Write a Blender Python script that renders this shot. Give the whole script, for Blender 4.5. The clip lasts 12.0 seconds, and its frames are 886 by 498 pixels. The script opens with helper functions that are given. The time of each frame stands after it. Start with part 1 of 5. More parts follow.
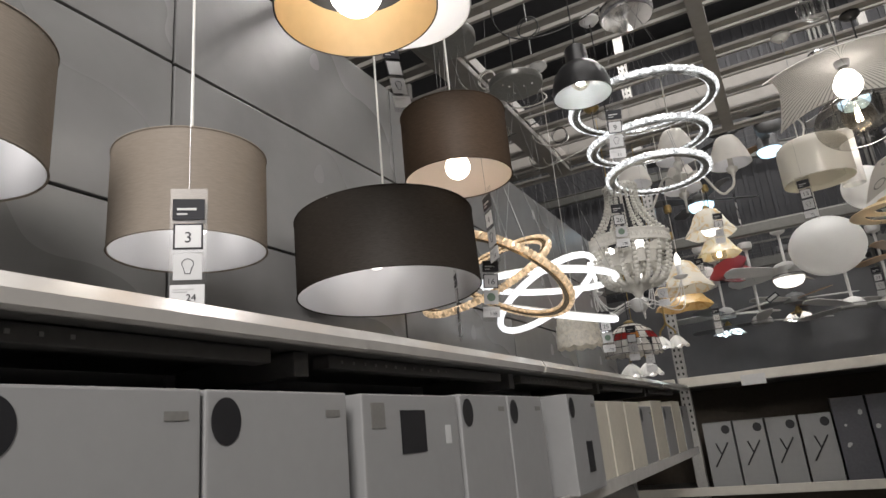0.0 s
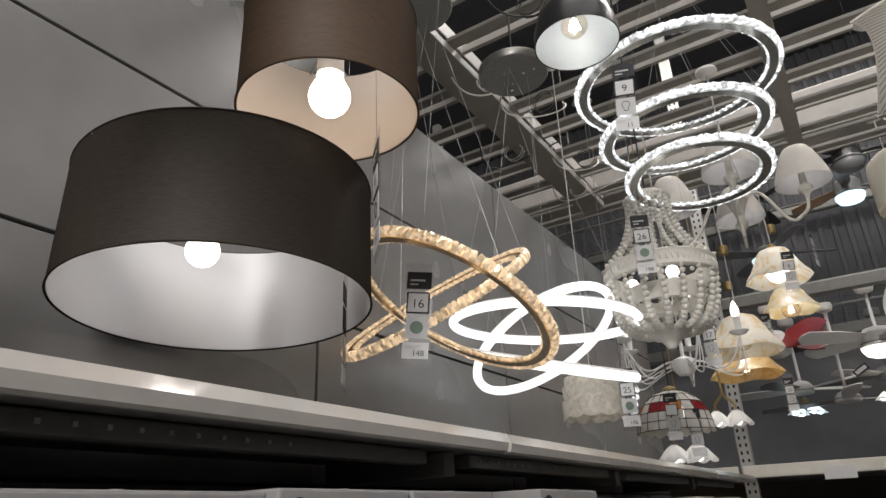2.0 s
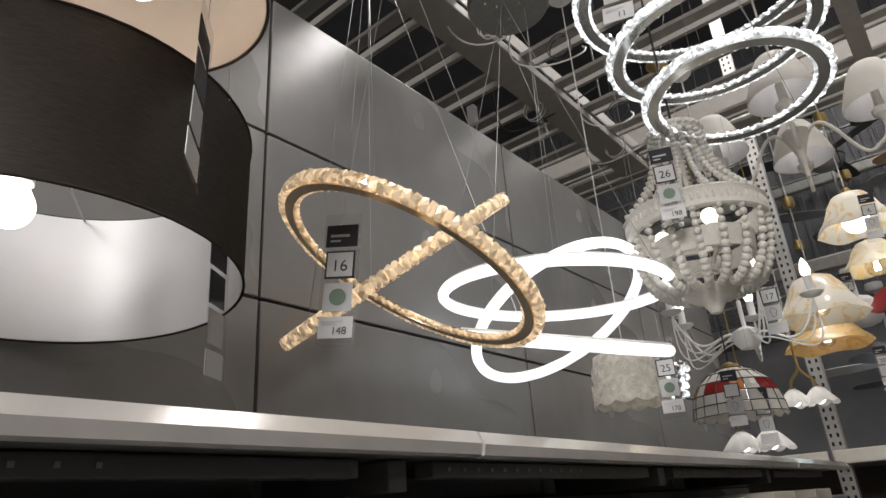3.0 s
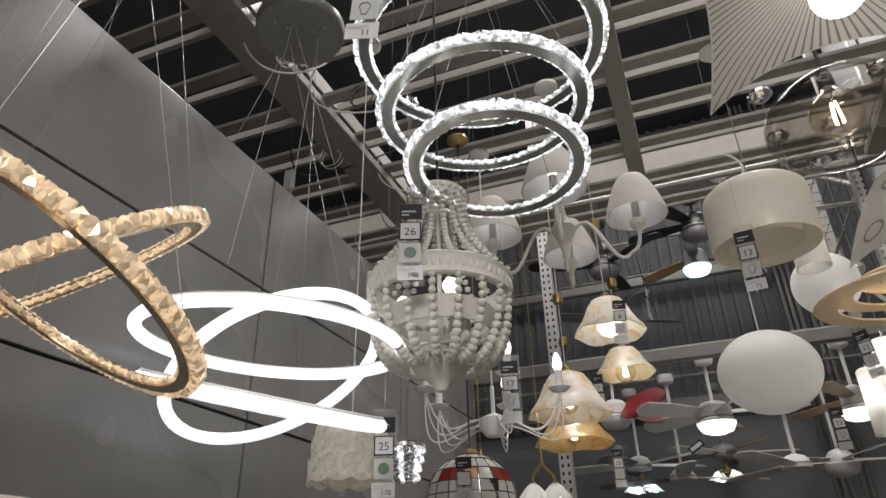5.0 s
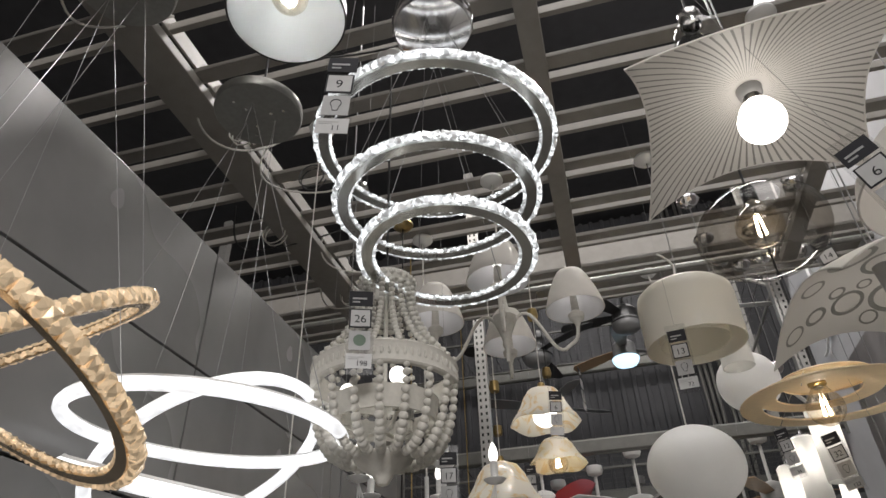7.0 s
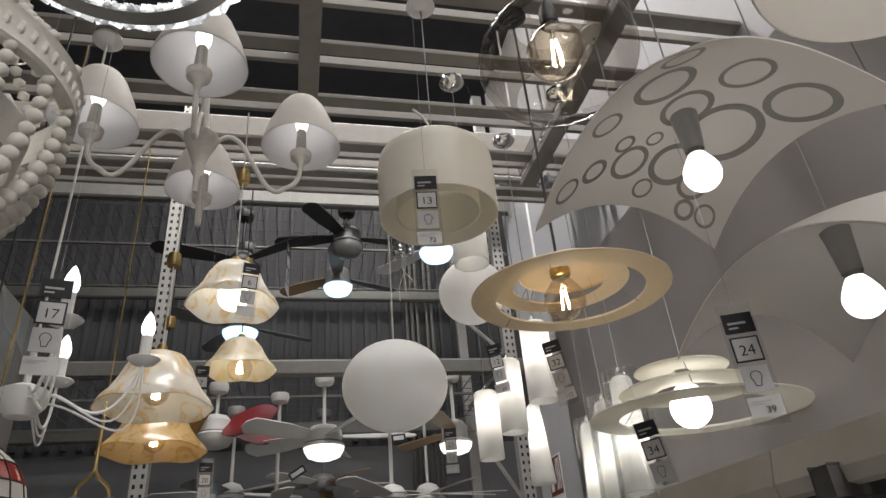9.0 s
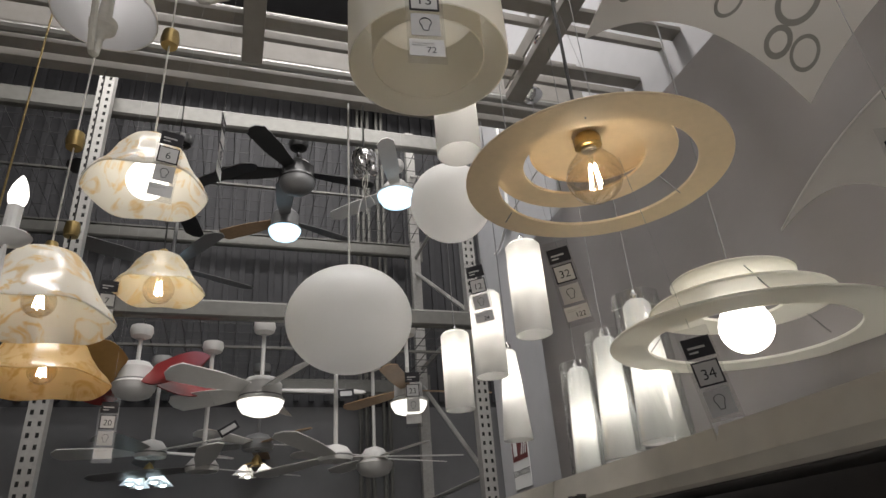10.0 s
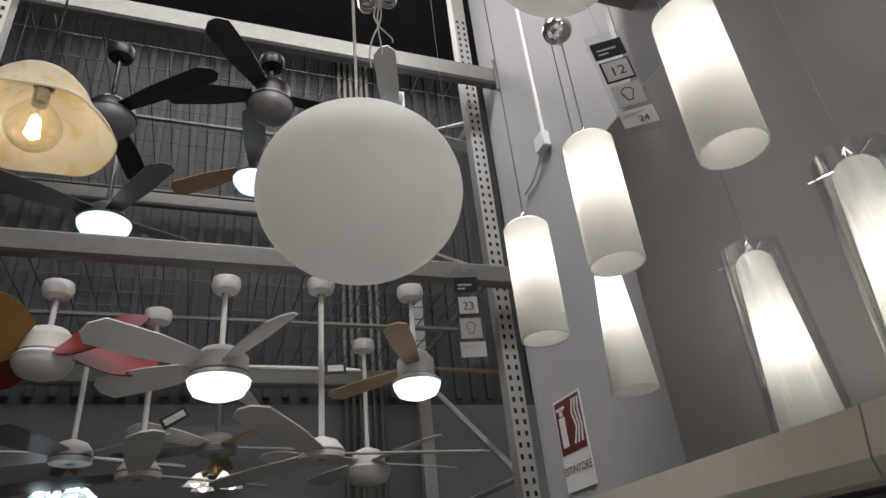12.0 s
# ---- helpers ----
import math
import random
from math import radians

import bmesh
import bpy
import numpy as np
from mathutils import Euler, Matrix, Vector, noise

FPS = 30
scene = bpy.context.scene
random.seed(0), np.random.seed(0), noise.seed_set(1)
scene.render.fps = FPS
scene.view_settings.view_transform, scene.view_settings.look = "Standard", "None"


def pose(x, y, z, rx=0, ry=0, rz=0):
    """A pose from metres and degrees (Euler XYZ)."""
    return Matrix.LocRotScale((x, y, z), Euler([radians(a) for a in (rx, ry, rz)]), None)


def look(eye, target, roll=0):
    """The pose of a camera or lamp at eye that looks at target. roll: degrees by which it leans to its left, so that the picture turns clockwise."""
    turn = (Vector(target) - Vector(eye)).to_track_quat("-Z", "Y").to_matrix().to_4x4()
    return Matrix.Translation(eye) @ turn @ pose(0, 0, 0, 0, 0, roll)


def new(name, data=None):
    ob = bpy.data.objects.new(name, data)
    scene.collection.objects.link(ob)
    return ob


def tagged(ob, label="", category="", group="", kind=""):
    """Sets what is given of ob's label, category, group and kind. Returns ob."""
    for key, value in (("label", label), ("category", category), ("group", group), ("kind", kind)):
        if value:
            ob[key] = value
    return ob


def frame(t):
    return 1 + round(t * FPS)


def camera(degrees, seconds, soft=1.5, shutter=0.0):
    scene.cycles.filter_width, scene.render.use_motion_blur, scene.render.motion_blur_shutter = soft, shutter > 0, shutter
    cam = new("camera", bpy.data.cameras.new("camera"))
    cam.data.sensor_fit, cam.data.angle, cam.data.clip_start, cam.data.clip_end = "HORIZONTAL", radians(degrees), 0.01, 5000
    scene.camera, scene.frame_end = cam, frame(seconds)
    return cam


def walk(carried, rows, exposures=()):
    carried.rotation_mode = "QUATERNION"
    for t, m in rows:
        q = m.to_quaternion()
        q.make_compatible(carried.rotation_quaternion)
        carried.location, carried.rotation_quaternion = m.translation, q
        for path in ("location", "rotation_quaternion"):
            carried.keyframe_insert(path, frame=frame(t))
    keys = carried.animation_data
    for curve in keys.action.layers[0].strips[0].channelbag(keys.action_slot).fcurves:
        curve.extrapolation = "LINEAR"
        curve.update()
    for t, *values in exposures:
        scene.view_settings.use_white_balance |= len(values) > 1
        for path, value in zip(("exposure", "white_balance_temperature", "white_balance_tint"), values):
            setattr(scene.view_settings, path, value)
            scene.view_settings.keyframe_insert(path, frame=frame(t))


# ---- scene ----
cam = camera(68.7, 12.0)
PATH = [
    (0, (0.058, -0.027, 1.614), (-0.817, 1.68, 2.178), -5.5),
    (0.5, (-0.029, 0.158, 1.626), (-0.801, 1.898, 2.24), -6.4),
    (1, (-0.028, 0.381, 1.626), (-0.941, 2.024, 2.31), -3.8),
    (1.5, (0.03, 0.584, 1.674), (-0.963, 2.175, 2.369), -1.3),
    (2, (-0.01, 0.765, 1.672), (-0.994, 2.327, 2.441), -2.4),
    (2.5, (-0.034, 0.978, 1.692), (-1.12, 2.462, 2.479), -3.9),
    (2.7, (-0.033, 1.059, 1.7), (-1.181, 2.506, 2.466), -4.3),
    (4.3, (0.026, 1.428, 1.722), (-1.081, 2.894, 2.515), -3.1),
    (4.5, (0.035, 1.434, 1.724), (-0.902, 3.004, 2.534), -2.8),
    (5, (0.048, 1.43, 1.736), (-0.584, 3.087, 2.659), -1.4),
    (5.5, (0.055, 1.409, 1.744), (-0.474, 2.98, 2.864), -1.5),
    (6, (0.047, 1.397, 1.748), (-0.455, 2.943, 2.913), -1.6),
    (6.5, (0.035, 1.392, 1.749), (-0.44, 2.952, 2.908), -1.7),
    (7, (0.02, 1.392, 1.748), (-0.373, 2.997, 2.874), -2.2),
    (7.5, (0.011, 1.443, 1.727), (-0.06, 3.201, 2.678), -2.5),
    (7.7, (0.009, 1.498, 1.707), (0.054, 3.274, 2.625), -3.5),
    (9.3, (-0.004, 2.188, 1.748), (0.536, 3.85, 2.72), -4.4),
    (9.5, (-0.003, 2.286, 1.75), (0.608, 3.944, 2.688), -3.7),
    (10, (0.031, 2.538, 1.744), (0.608, 4.229, 2.644), -4.5),
    (10.5, (0.072, 2.791, 1.758), (0.693, 4.44, 2.705), -4.5),
    (11, (0.059, 3.056, 1.764), (0.814, 4.636, 2.731), -4.3),
    (11.5, (0.054, 3.303, 1.766), (0.833, 4.91, 2.666), -5.6),
    (12, (0.11, 3.547, 1.781), (0.767, 5.171, 2.745), -6.2),
]
walk(cam, [(t, look(eye, target, roll)) for t, eye, target, roll in PATH],
     exposures=((0.0, 0.78), (2.5, 0.80), (4.5, 0.70), (6.0, 0.46), (7.5, 0.42), (9.5, 0.60), (12.0, 0.56)))

# ---- world and large lights ----
world = bpy.data.worlds.new("world")
scene.world = world
world.use_nodes = True
world.node_tree.nodes["Background"].inputs[0].default_value = (0.9, 0.95, 1.0, 1)
world.node_tree.nodes["Background"].inputs[1].default_value = 0.02


def hall_fill(x, y, z, sx, sy, watts, colour=(1.0, 0.96, 0.932), aim=None):
    """An unseen area light, added to stand in for the hall's general lighting."""
    d = bpy.data.lights.new("hall_fill", "AREA")
    d.shape, d.size, d.size_y, d.energy, d.color = "RECTANGLE", sx, sy, watts, colour
    ob = new("hall_fill", d)
    ob.matrix_world = look((x, y, z), aim or (x, y + 0.001, 0))
    return ob


# unseen fills, placed and aimed to brighten the wall, cartons and rack end
hall_fill(0.9, 1.0, 5.8, 3.0, 3.0, 62)
hall_fill(1.7, -3.5, 4.5, 2.0, 2.0, 235, aim=(0.1, 4.6, 1.4))
hall_fill(0.3, 4.3, 5.9, 3.0, 0.6, 105)
hall_fill(0.5, 7.0, 5.9, 3.0, 1.0, 25)


# ---- materials ----
def mat(name, colour, rough=0.5, metal=0.0, vary=0.08, scale=12.0, bump=0.0, bump_scale=60.0, spread=0.0, coat=0.0):
    m = bpy.data.materials.new(name)
    m.use_nodes = True
    nt = m.node_tree
    b = nt.nodes["Principled BSDF"]
    b.inputs["Roughness"].default_value = rough
    b.inputs["Metallic"].default_value = metal
    b.inputs["Coat Weight"].default_value = coat
    tc = nt.nodes.new("ShaderNodeTexCoord")
    big = nt.nodes.new("ShaderNodeTexNoise")
    big.inputs["Scale"].default_value = scale * 0.25
    big.inputs["Detail"].default_value = 3
    fine = nt.nodes.new("ShaderNodeTexNoise")
    fine.inputs["Scale"].default_value = scale * 4
    fine.inputs["Detail"].default_value = 4
    nt.links.new(tc.outputs["Object"], big.inputs["Vector"])
    nt.links.new(tc.outputs["Object"], fine.inputs["Vector"])
    add = nt.nodes.new("ShaderNodeMath")
    add.operation = "ADD"
    nt.links.new(big.outputs["Fac"], add.inputs[0])
    nt.links.new(fine.outputs["Fac"], add.inputs[1])
    src = add.outputs[0]
    if spread:
        oi = nt.nodes.new("ShaderNodeObjectInfo")
        mul = nt.nodes.new("ShaderNodeMath")
        mul.operation = "MULTIPLY_ADD"
        mul.inputs[1].default_value = spread
        nt.links.new(oi.outputs["Random"], mul.inputs[0])
        nt.links.new(src, mul.inputs[2])
        src = mul.outputs[0]
    ramp = nt.nodes.new("ShaderNodeValToRGB")
    ramp.color_ramp.elements[0].position, ramp.color_ramp.elements[1].position = 0.3, 0.75
    half = nt.nodes.new("ShaderNodeMath")
    half.operation = "MULTIPLY"
    half.inputs[1].default_value = 0.5
    nt.links.new(src, half.inputs[0])
    nt.links.new(half.outputs[0], ramp.inputs[0])
    ramp.color_ramp.elements[0].color = (*[max(0, c * (1 - vary)) for c in colour], 1)
    ramp.color_ramp.elements[1].color = (*[min(1, c * (1 + vary)) for c in colour], 1)
    nt.links.new(ramp.outputs[0], b.inputs["Base Color"])
    rr = nt.nodes.new("ShaderNodeMapRange")
    rr.inputs[3].default_value, rr.inputs[4].default_value = max(0.02, rough - 0.08), min(1, rough + 0.08)
    nt.links.new(big.outputs["Fac"], rr.inputs[0])
    nt.links.new(rr.outputs[0], b.inputs["Roughness"])
    if bump:
        bn = nt.nodes.new("ShaderNodeTexNoise")
        bn.inputs["Scale"].default_value = bump_scale
        bn.inputs["Detail"].default_value = 3
        nt.links.new(tc.outputs["Object"], bn.inputs["Vector"])
        bp = nt.nodes.new("ShaderNodeBump")
        bp.inputs["Strength"].default_value = bump
        bp.inputs["Distance"].default_value = 0.002
        nt.links.new(bn.outputs["Fac"], bp.inputs["Height"])
        nt.links.new(bp.outputs[0], b.inputs["Normal"])
    return m


def glow(name, colour, strength):
    m = bpy.data.materials.new(name)
    m.use_nodes = True
    nt = m.node_tree
    b = nt.nodes["Principled BSDF"]
    b.inputs["Base Color"].default_value = (0.9, 0.9, 0.9, 1)
    b.inputs["Emission Color"].default_value = (*colour, 1)
    b.inputs["Emission Strength"].default_value = strength
    b.inputs["Roughness"].default_value = 0.3
    return m


def opal(name, colour, through_part=0.5, rough=0.25, vary=0.04, scale=6.0, streak=None, gloss=0.06):
    """White glass or shade cloth: scatters light back and lets some of it through."""
    m = bpy.data.materials.new(name)
    m.use_nodes = True
    nt = m.node_tree
    nt.nodes.remove(nt.nodes["Principled BSDF"])
    out = nt.nodes["Material Output"]
    tc = nt.nodes.new("ShaderNodeTexCoord")
    n = nt.nodes.new("ShaderNodeTexNoise")
    n.inputs["Scale"].default_value = scale
    n.inputs["Detail"].default_value = 4
    nt.links.new(tc.outputs["Object"], n.inputs["Vector"])
    ramp = nt.nodes.new("ShaderNodeValToRGB")
    lo, hi = (0.36, 0.47) if streak else (0.35, 0.65)
    n.inputs["Distortion"].default_value = 2.2 if streak else 0.0
    ramp.color_ramp.elements[0].position, ramp.color_ramp.elements[1].position = lo, hi
    ramp.color_ramp.elements[0].color = (*[c * (1 - vary) for c in (streak or colour)], 1)
    ramp.color_ramp.elements[1].color = (*[min(1, c * (1 + vary)) for c in colour], 1)
    nt.links.new(n.outputs["Fac"], ramp.inputs[0])
    d = nt.nodes.new("ShaderNodeBsdfDiffuse")
    t = nt.nodes.new("ShaderNodeBsdfTranslucent")
    g = nt.nodes.new("ShaderNodeBsdfGlossy")
    g.inputs["Roughness"].default_value = rough
    nt.links.new(ramp.outputs[0], d.inputs[0])
    nt.links.new(ramp.outputs[0], t.inputs[0])
    a = nt.nodes.new("ShaderNodeMixShader")
    a.inputs[0].default_value = through_part
    nt.links.new(d.outputs[0], a.inputs[1])
    nt.links.new(t.outputs[0], a.inputs[2])
    e = nt.nodes.new("ShaderNodeMixShader")
    e.inputs[0].default_value = gloss
    nt.links.new(a.outputs[0], e.inputs[1])
    nt.links.new(g.outputs[0], e.inputs[2])
    nt.links.new(e.outputs[0], out.inputs["Surface"])
    return m


def clear(name, tint=(1, 1, 1), shine=0.12, rough=0.05):
    """Thin clear glass or plastic film."""
    m = bpy.data.materials.new(name)
    m.use_nodes = True
    nt = m.node_tree
    nt.nodes.remove(nt.nodes["Principled BSDF"])
    t = nt.nodes.new("ShaderNodeBsdfTransparent")
    t.inputs[0].default_value = (*tint, 1)
    g = nt.nodes.new("ShaderNodeBsdfGlossy")
    g.inputs["Roughness"].default_value = rough
    lw = nt.nodes.new("ShaderNodeLayerWeight")
    lw.inputs[0].default_value = 0.35
    mr = nt.nodes.new("ShaderNodeMapRange")
    mr.inputs[3].default_value, mr.inputs[4].default_value = shine * 0.5, min(1, shine * 4)
    nt.links.new(lw.outputs["Facing"], mr.inputs[0])
    x = nt.nodes.new("ShaderNodeMixShader")
    nt.links.new(mr.outputs[0], x.inputs[0])
    nt.links.new(t.outputs[0], x.inputs[1])
    nt.links.new(g.outputs[0], x.inputs[2])
    nt.links.new(x.outputs[0], nt.nodes["Material Output"].inputs["Surface"])
    return m


def woven(name, colour, through_part, vary=0.25):
    """Shade cloth with a fine horizontal slub."""
    m = opal(name, colour, through_part, 0.6, vary, 1.0, None, 0.02)
    nt = m.node_tree
    n = [x for x in nt.nodes if x.type == "TEX_NOISE"][0]
    tc = [x for x in nt.nodes if x.type == "TEX_COORD"][0]
    mp = nt.nodes.new("ShaderNodeMapping")
    mp.inputs["Scale"].default_value = (70, 70, 800)
    nt.links.new(tc.outputs["Object"], mp.inputs[0])
    nt.links.new(mp.outputs[0], n.inputs["Vector"])
    return m


M_PANEL = mat("grey_panel_enamel", (0.20, 0.198, 0.194), 0.27, 0.0, 0.10, 3.0, 0.15, 18, spread=0.25)
M_PANEL_R = mat("taupe_grey_paint", (0.29, 0.272, 0.272), 0.5, 0.0, 0.07, 2.0, 0.15, 30)
M_SEAM = mat("dark_seam", (0.02, 0.02, 0.02), 0.7)
M_DARK = mat("dark_shelf_steel", (0.12, 0.116, 0.112), 0.45, 0.0, 0.2, 10, 0.1, 40)
M_LIP = mat("shelf_lip_enamel", (0.60, 0.58, 0.55), 0.15, 0.25, 0.12, 5, 0.12, 14)
M_LIP_R = mat("warm_shelf_lip", (0.58, 0.55, 0.49), 0.4, 0.0, 0.1, 5, 0.2, 25)
M_FLOOR = mat("floor_tile", (0.72, 0.70, 0.67), 0.3, 0.0, 0.10, 4)
M_ROOF = mat("dark_roof", (0.045, 0.045, 0.048), 0.8, 0.0, 0.25, 2)
M_HALL = mat("hall_wall_grey", (0.20, 0.20, 0.205), 0.75, 0.0, 0.2, 2, 0.2, 20)
M_RIBLOW = mat("dull_grey_sheet", (0.16, 0.16, 0.165), 0.7, 0.0, 0.15, 1.5, 0.2, 20)
M_RIB = mat("ribbed_sheet", (0.052, 0.052, 0.056), 0.75, 0.1, 0.2, 3)
M_WHITEWALL = mat("white_wall_paint", (0.45, 0.45, 0.465), 0.55, 0.0, 0.06, 3, 0.15, 40)
M_SLAT = mat("cream_slat_enamel", (0.25, 0.235, 0.215), 0.5, 0.0, 0.15, 5, 0.1, 50)
M_BEAM = mat("rack_beam_grey", (0.15, 0.148, 0.135), 0.45, 0.2, 0.18, 6, 0.2, 40)
M_POST = mat("galvanised_post", (0.38, 0.37, 0.35), 0.45, 0.4, 0.2, 14, 0.1, 60)
M_HOLE = mat("post_hole_dark", (0.01, 0.01, 0.01), 0.9)
M_WIRE = mat("wire_zinc", (0.06, 0.06, 0.06), 0.5, 0.2, 0.1, 20)
M_CARD = mat("pale_grey_carton", (0.25, 0.25, 0.25), 0.55, 0.0, 0.06, 7, 0.15, 50, spread=0.3)
M_CREAM = mat("cream_carton", (0.48, 0.45, 0.38), 0.6, 0.0, 0.1, 8, 0.1, 50, spread=0.4)
M_INK = mat("black_print", (0.012, 0.012, 0.014), 0.5)
M_GREYPRINT = mat("grey_print", (0.17, 0.165, 0.155), 0.6, 0, 0.15, 40)
M_BEIGECLOTH = woven("taupe_cloth", (0.31, 0.265, 0.22), 0.2, 0.07)
M_BLACKCLOTH = woven("black_cloth", (0.030, 0.024, 0.019), 0.10, 0.25)
# black cloth browned so its colour carries the bulb's warm glow
M_BLACKCLOTH_WARM = woven("black_cloth_with_glow", (0.105, 0.070, 0.046), 0.4, 0.15)
M_LINING = opal("white_lining", (0.80, 0.80, 0.82), 0.10, 0.4, 0.02, 8, None, 0.10)
M_LINING_W = opal("cream_lining", (0.82, 0.78, 0.74), 0.05, 0.5, 0.02, 8)
M_LINING_THIN = opal("thin_cream_lining", (0.82, 0.76, 0.70), 0.42, 0.5, 0.02, 8)
M_GOLDIN = mat("gold_inside", (0.72, 0.50, 0.25), 0.45, 0.1, 0.06, 10)
M_WHITE = mat("white_enamel", (0.78, 0.78, 0.77), 0.35, 0.0, 0.03, 10)
M_CHALK = mat("chalk_white_wood", (0.62, 0.60, 0.55), 0.7, 0.0, 0.12, 25, 0.4, 90)
M_BLACKMETAL = mat("black_enamel", (0.015, 0.015, 0.016), 0.35, 0.0, 0.2, 12)
M_CHROME = mat("chrome", (0.75, 0.75, 0.76), 0.08, 1.0, 0.05, 10)
M_STEEL = mat("brushed_steel", (0.33, 0.33, 0.31), 0.35, 0.9, 0.15, 20)
M_BRASS = mat("aged_brass", (0.45, 0.33, 0.14), 0.3, 0.9, 0.2, 20)
M_GOLD = mat("champagne_gold", (0.70, 0.58, 0.42), 0.25, 0.85, 0.12, 25)
M_SILVERBAND = mat("polished_band", (0.52, 0.52, 0.50), 0.18, 0.9, 0.1, 25)
M_WHITECORD = mat("white_cord", (0.65, 0.64, 0.6), 0.5)
M_BLACKCORD = mat("black_cord", (0.02, 0.02, 0.02), 0.5)
M_STEELCORD = mat("steel_cable", (0.24, 0.24, 0.24), 0.35, 0.6)
M_OPAL = opal("opal_glass", (0.86, 0.86, 0.85), 0.55, 0.12, 0.02, 5)
M_GLOBE = opal("unlit_opal_glass", (0.97, 0.97, 0.96), 0.5, 0.3, 0.02, 5, None, 0.02)
M_ACRYL = opal("cream_acrylic", (0.88, 0.86, 0.80), 0.5, 0.10, 0.03, 4)
M_SHEET = opal("satin_white_sheet", (0.82, 0.80, 0.77), 0.3, 0.2, 0.02, 4)
M_GLASSCREAM = opal("cream_marbled_glass", (0.86, 0.84, 0.78), 0.4, 0.15, 0.03, 11, (0.84, 0.66, 0.38))
M_GLASSAMBER = opal("amber_marbled_glass", (0.84, 0.66, 0.36), 0.4, 0.15, 0.06, 9, (0.78, 0.52, 0.20))
M_GLASSYELLOW = opal("yellow_marbled_glass", (0.92, 0.88, 0.76), 0.4, 0.15, 0.04, 9, (0.92, 0.79, 0.50))
M_PLY = mat("pale_birch_ply", (0.84, 0.68, 0.46), 0.5, 0.0, 0.07, 14, 0.1, 60)
M_PLYWHITE = opal("white_disc_board", (0.90, 0.89, 0.83), 0.5, 0.3, 0.02, 5)
M_CLOTHWHITE = opal("white_shade_cloth", (0.78, 0.75, 0.70), 0.3, 0.5, 0.03, 20)
M_CLEAR = clear("clear_glass", (0.96, 0.97, 0.97), 0.10)
M_SMOKE = clear("smoked_glass", (0.72, 0.70, 0.67), 0.06)
M_FILM = clear("clear_film", (0.93, 0.93, 0.93), 0.012, 0.2)
M_BULBGLASS = clear("bulb_glass", (1.0, 0.94, 0.84), 0.16)
M_TAGWHITE = mat("tag_white", (0.52, 0.52, 0.52), 0.4)
M_TAGGREY = mat("tag_grey", (0.42, 0.42, 0.42), 0.4)
M_TAGGREEN = mat("tag_green", (0.10, 0.16, 0.11), 0.5)
M_TAGBLACK = mat("tag_black", (0.02, 0.02, 0.025), 0.75)
M_STRIPE = mat("grey_stripe", (0.31, 0.305, 0.285), 0.5)
M_LACE = opal("lace_cloth", (0.62, 0.58, 0.50), 0.35, 0.6, 0.2, 60)
M_TIFFWHITE = opal("milky_leaded_glass", (0.80, 0.78, 0.74), 0.45, 0.12, 0.05, 25)
M_TIFFRED = opal("red_leaded_glass", (0.40, 0.03, 0.03), 0.45, 0.1, 0.2, 25)
M_TIFFORANGE = opal("orange_leaded_glass", (0.75, 0.32, 0.08), 0.45, 0.1, 0.15, 25)
M_LEAD = mat("lead_came", (0.05, 0.05, 0.05), 0.5, 0.5)
M_WOOD = mat("light_wood_blade", (0.36, 0.24, 0.14), 0.45, 0, 0.2, 12)
M_FANWHITE = mat("fan_white", (0.62, 0.61, 0.59), 0.4, 0, 0.06, 8)
M_FANBLACK = mat("fan_black", (0.02, 0.02, 0.02), 0.4, 0, 0.2, 8)
M_FANRED = mat("fan_red", (0.20, 0.014, 0.014), 0.4, 0, 0.1, 8)
M_FANOCHRE = mat("fan_ochre", (0.36, 0.20, 0.05), 0.4, 0, 0.1, 8)
M_FANGREY = mat("fan_grey", (0.20, 0.20, 0.20), 0.4, 0.2, 0.1, 8)
M_SIGNRED = mat("sign_red", (0.13, 0.018, 0.016), 0.4)
M_BROWN = mat("brown_carton", (0.10, 0.08, 0.06), 0.7, 0, 0.2, 8)
M_DARKBOX = mat("dark_print_carton", (0.07, 0.07, 0.08), 0.5, 0, 0.3, 14, spread=0.5)

G_WARM = glow("warm_lamp_glow", (1.0, 0.80, 0.62), 4.6)
G_WHITE = glow("neutral_lamp_glow", (1.0, 0.95, 0.90), 1.7)
G_SOFT = glow("soft_lamp_glow", (1.0, 0.93, 0.85), 3.6)
G_BELL = glow("bell_lamp_glow", (1.0, 0.93, 0.84), 2.2)
G_COOL = glow("cool_lamp_glow", (0.72, 0.90, 1.0), 7)
G_FIL = glow("filament_glow", (1.0, 0.84, 0.66), 26)
G_LED = glow("led_tube_glow", (0.96, 0.97, 1.0), 0.66)
G_CRYST = glow("cool_crystal_glow", (0.95, 0.98, 1.0), 0.48)
G_GOLDCRYST = glow("warm_crystal_glow", (1.0, 0.72, 0.45), 0.36)
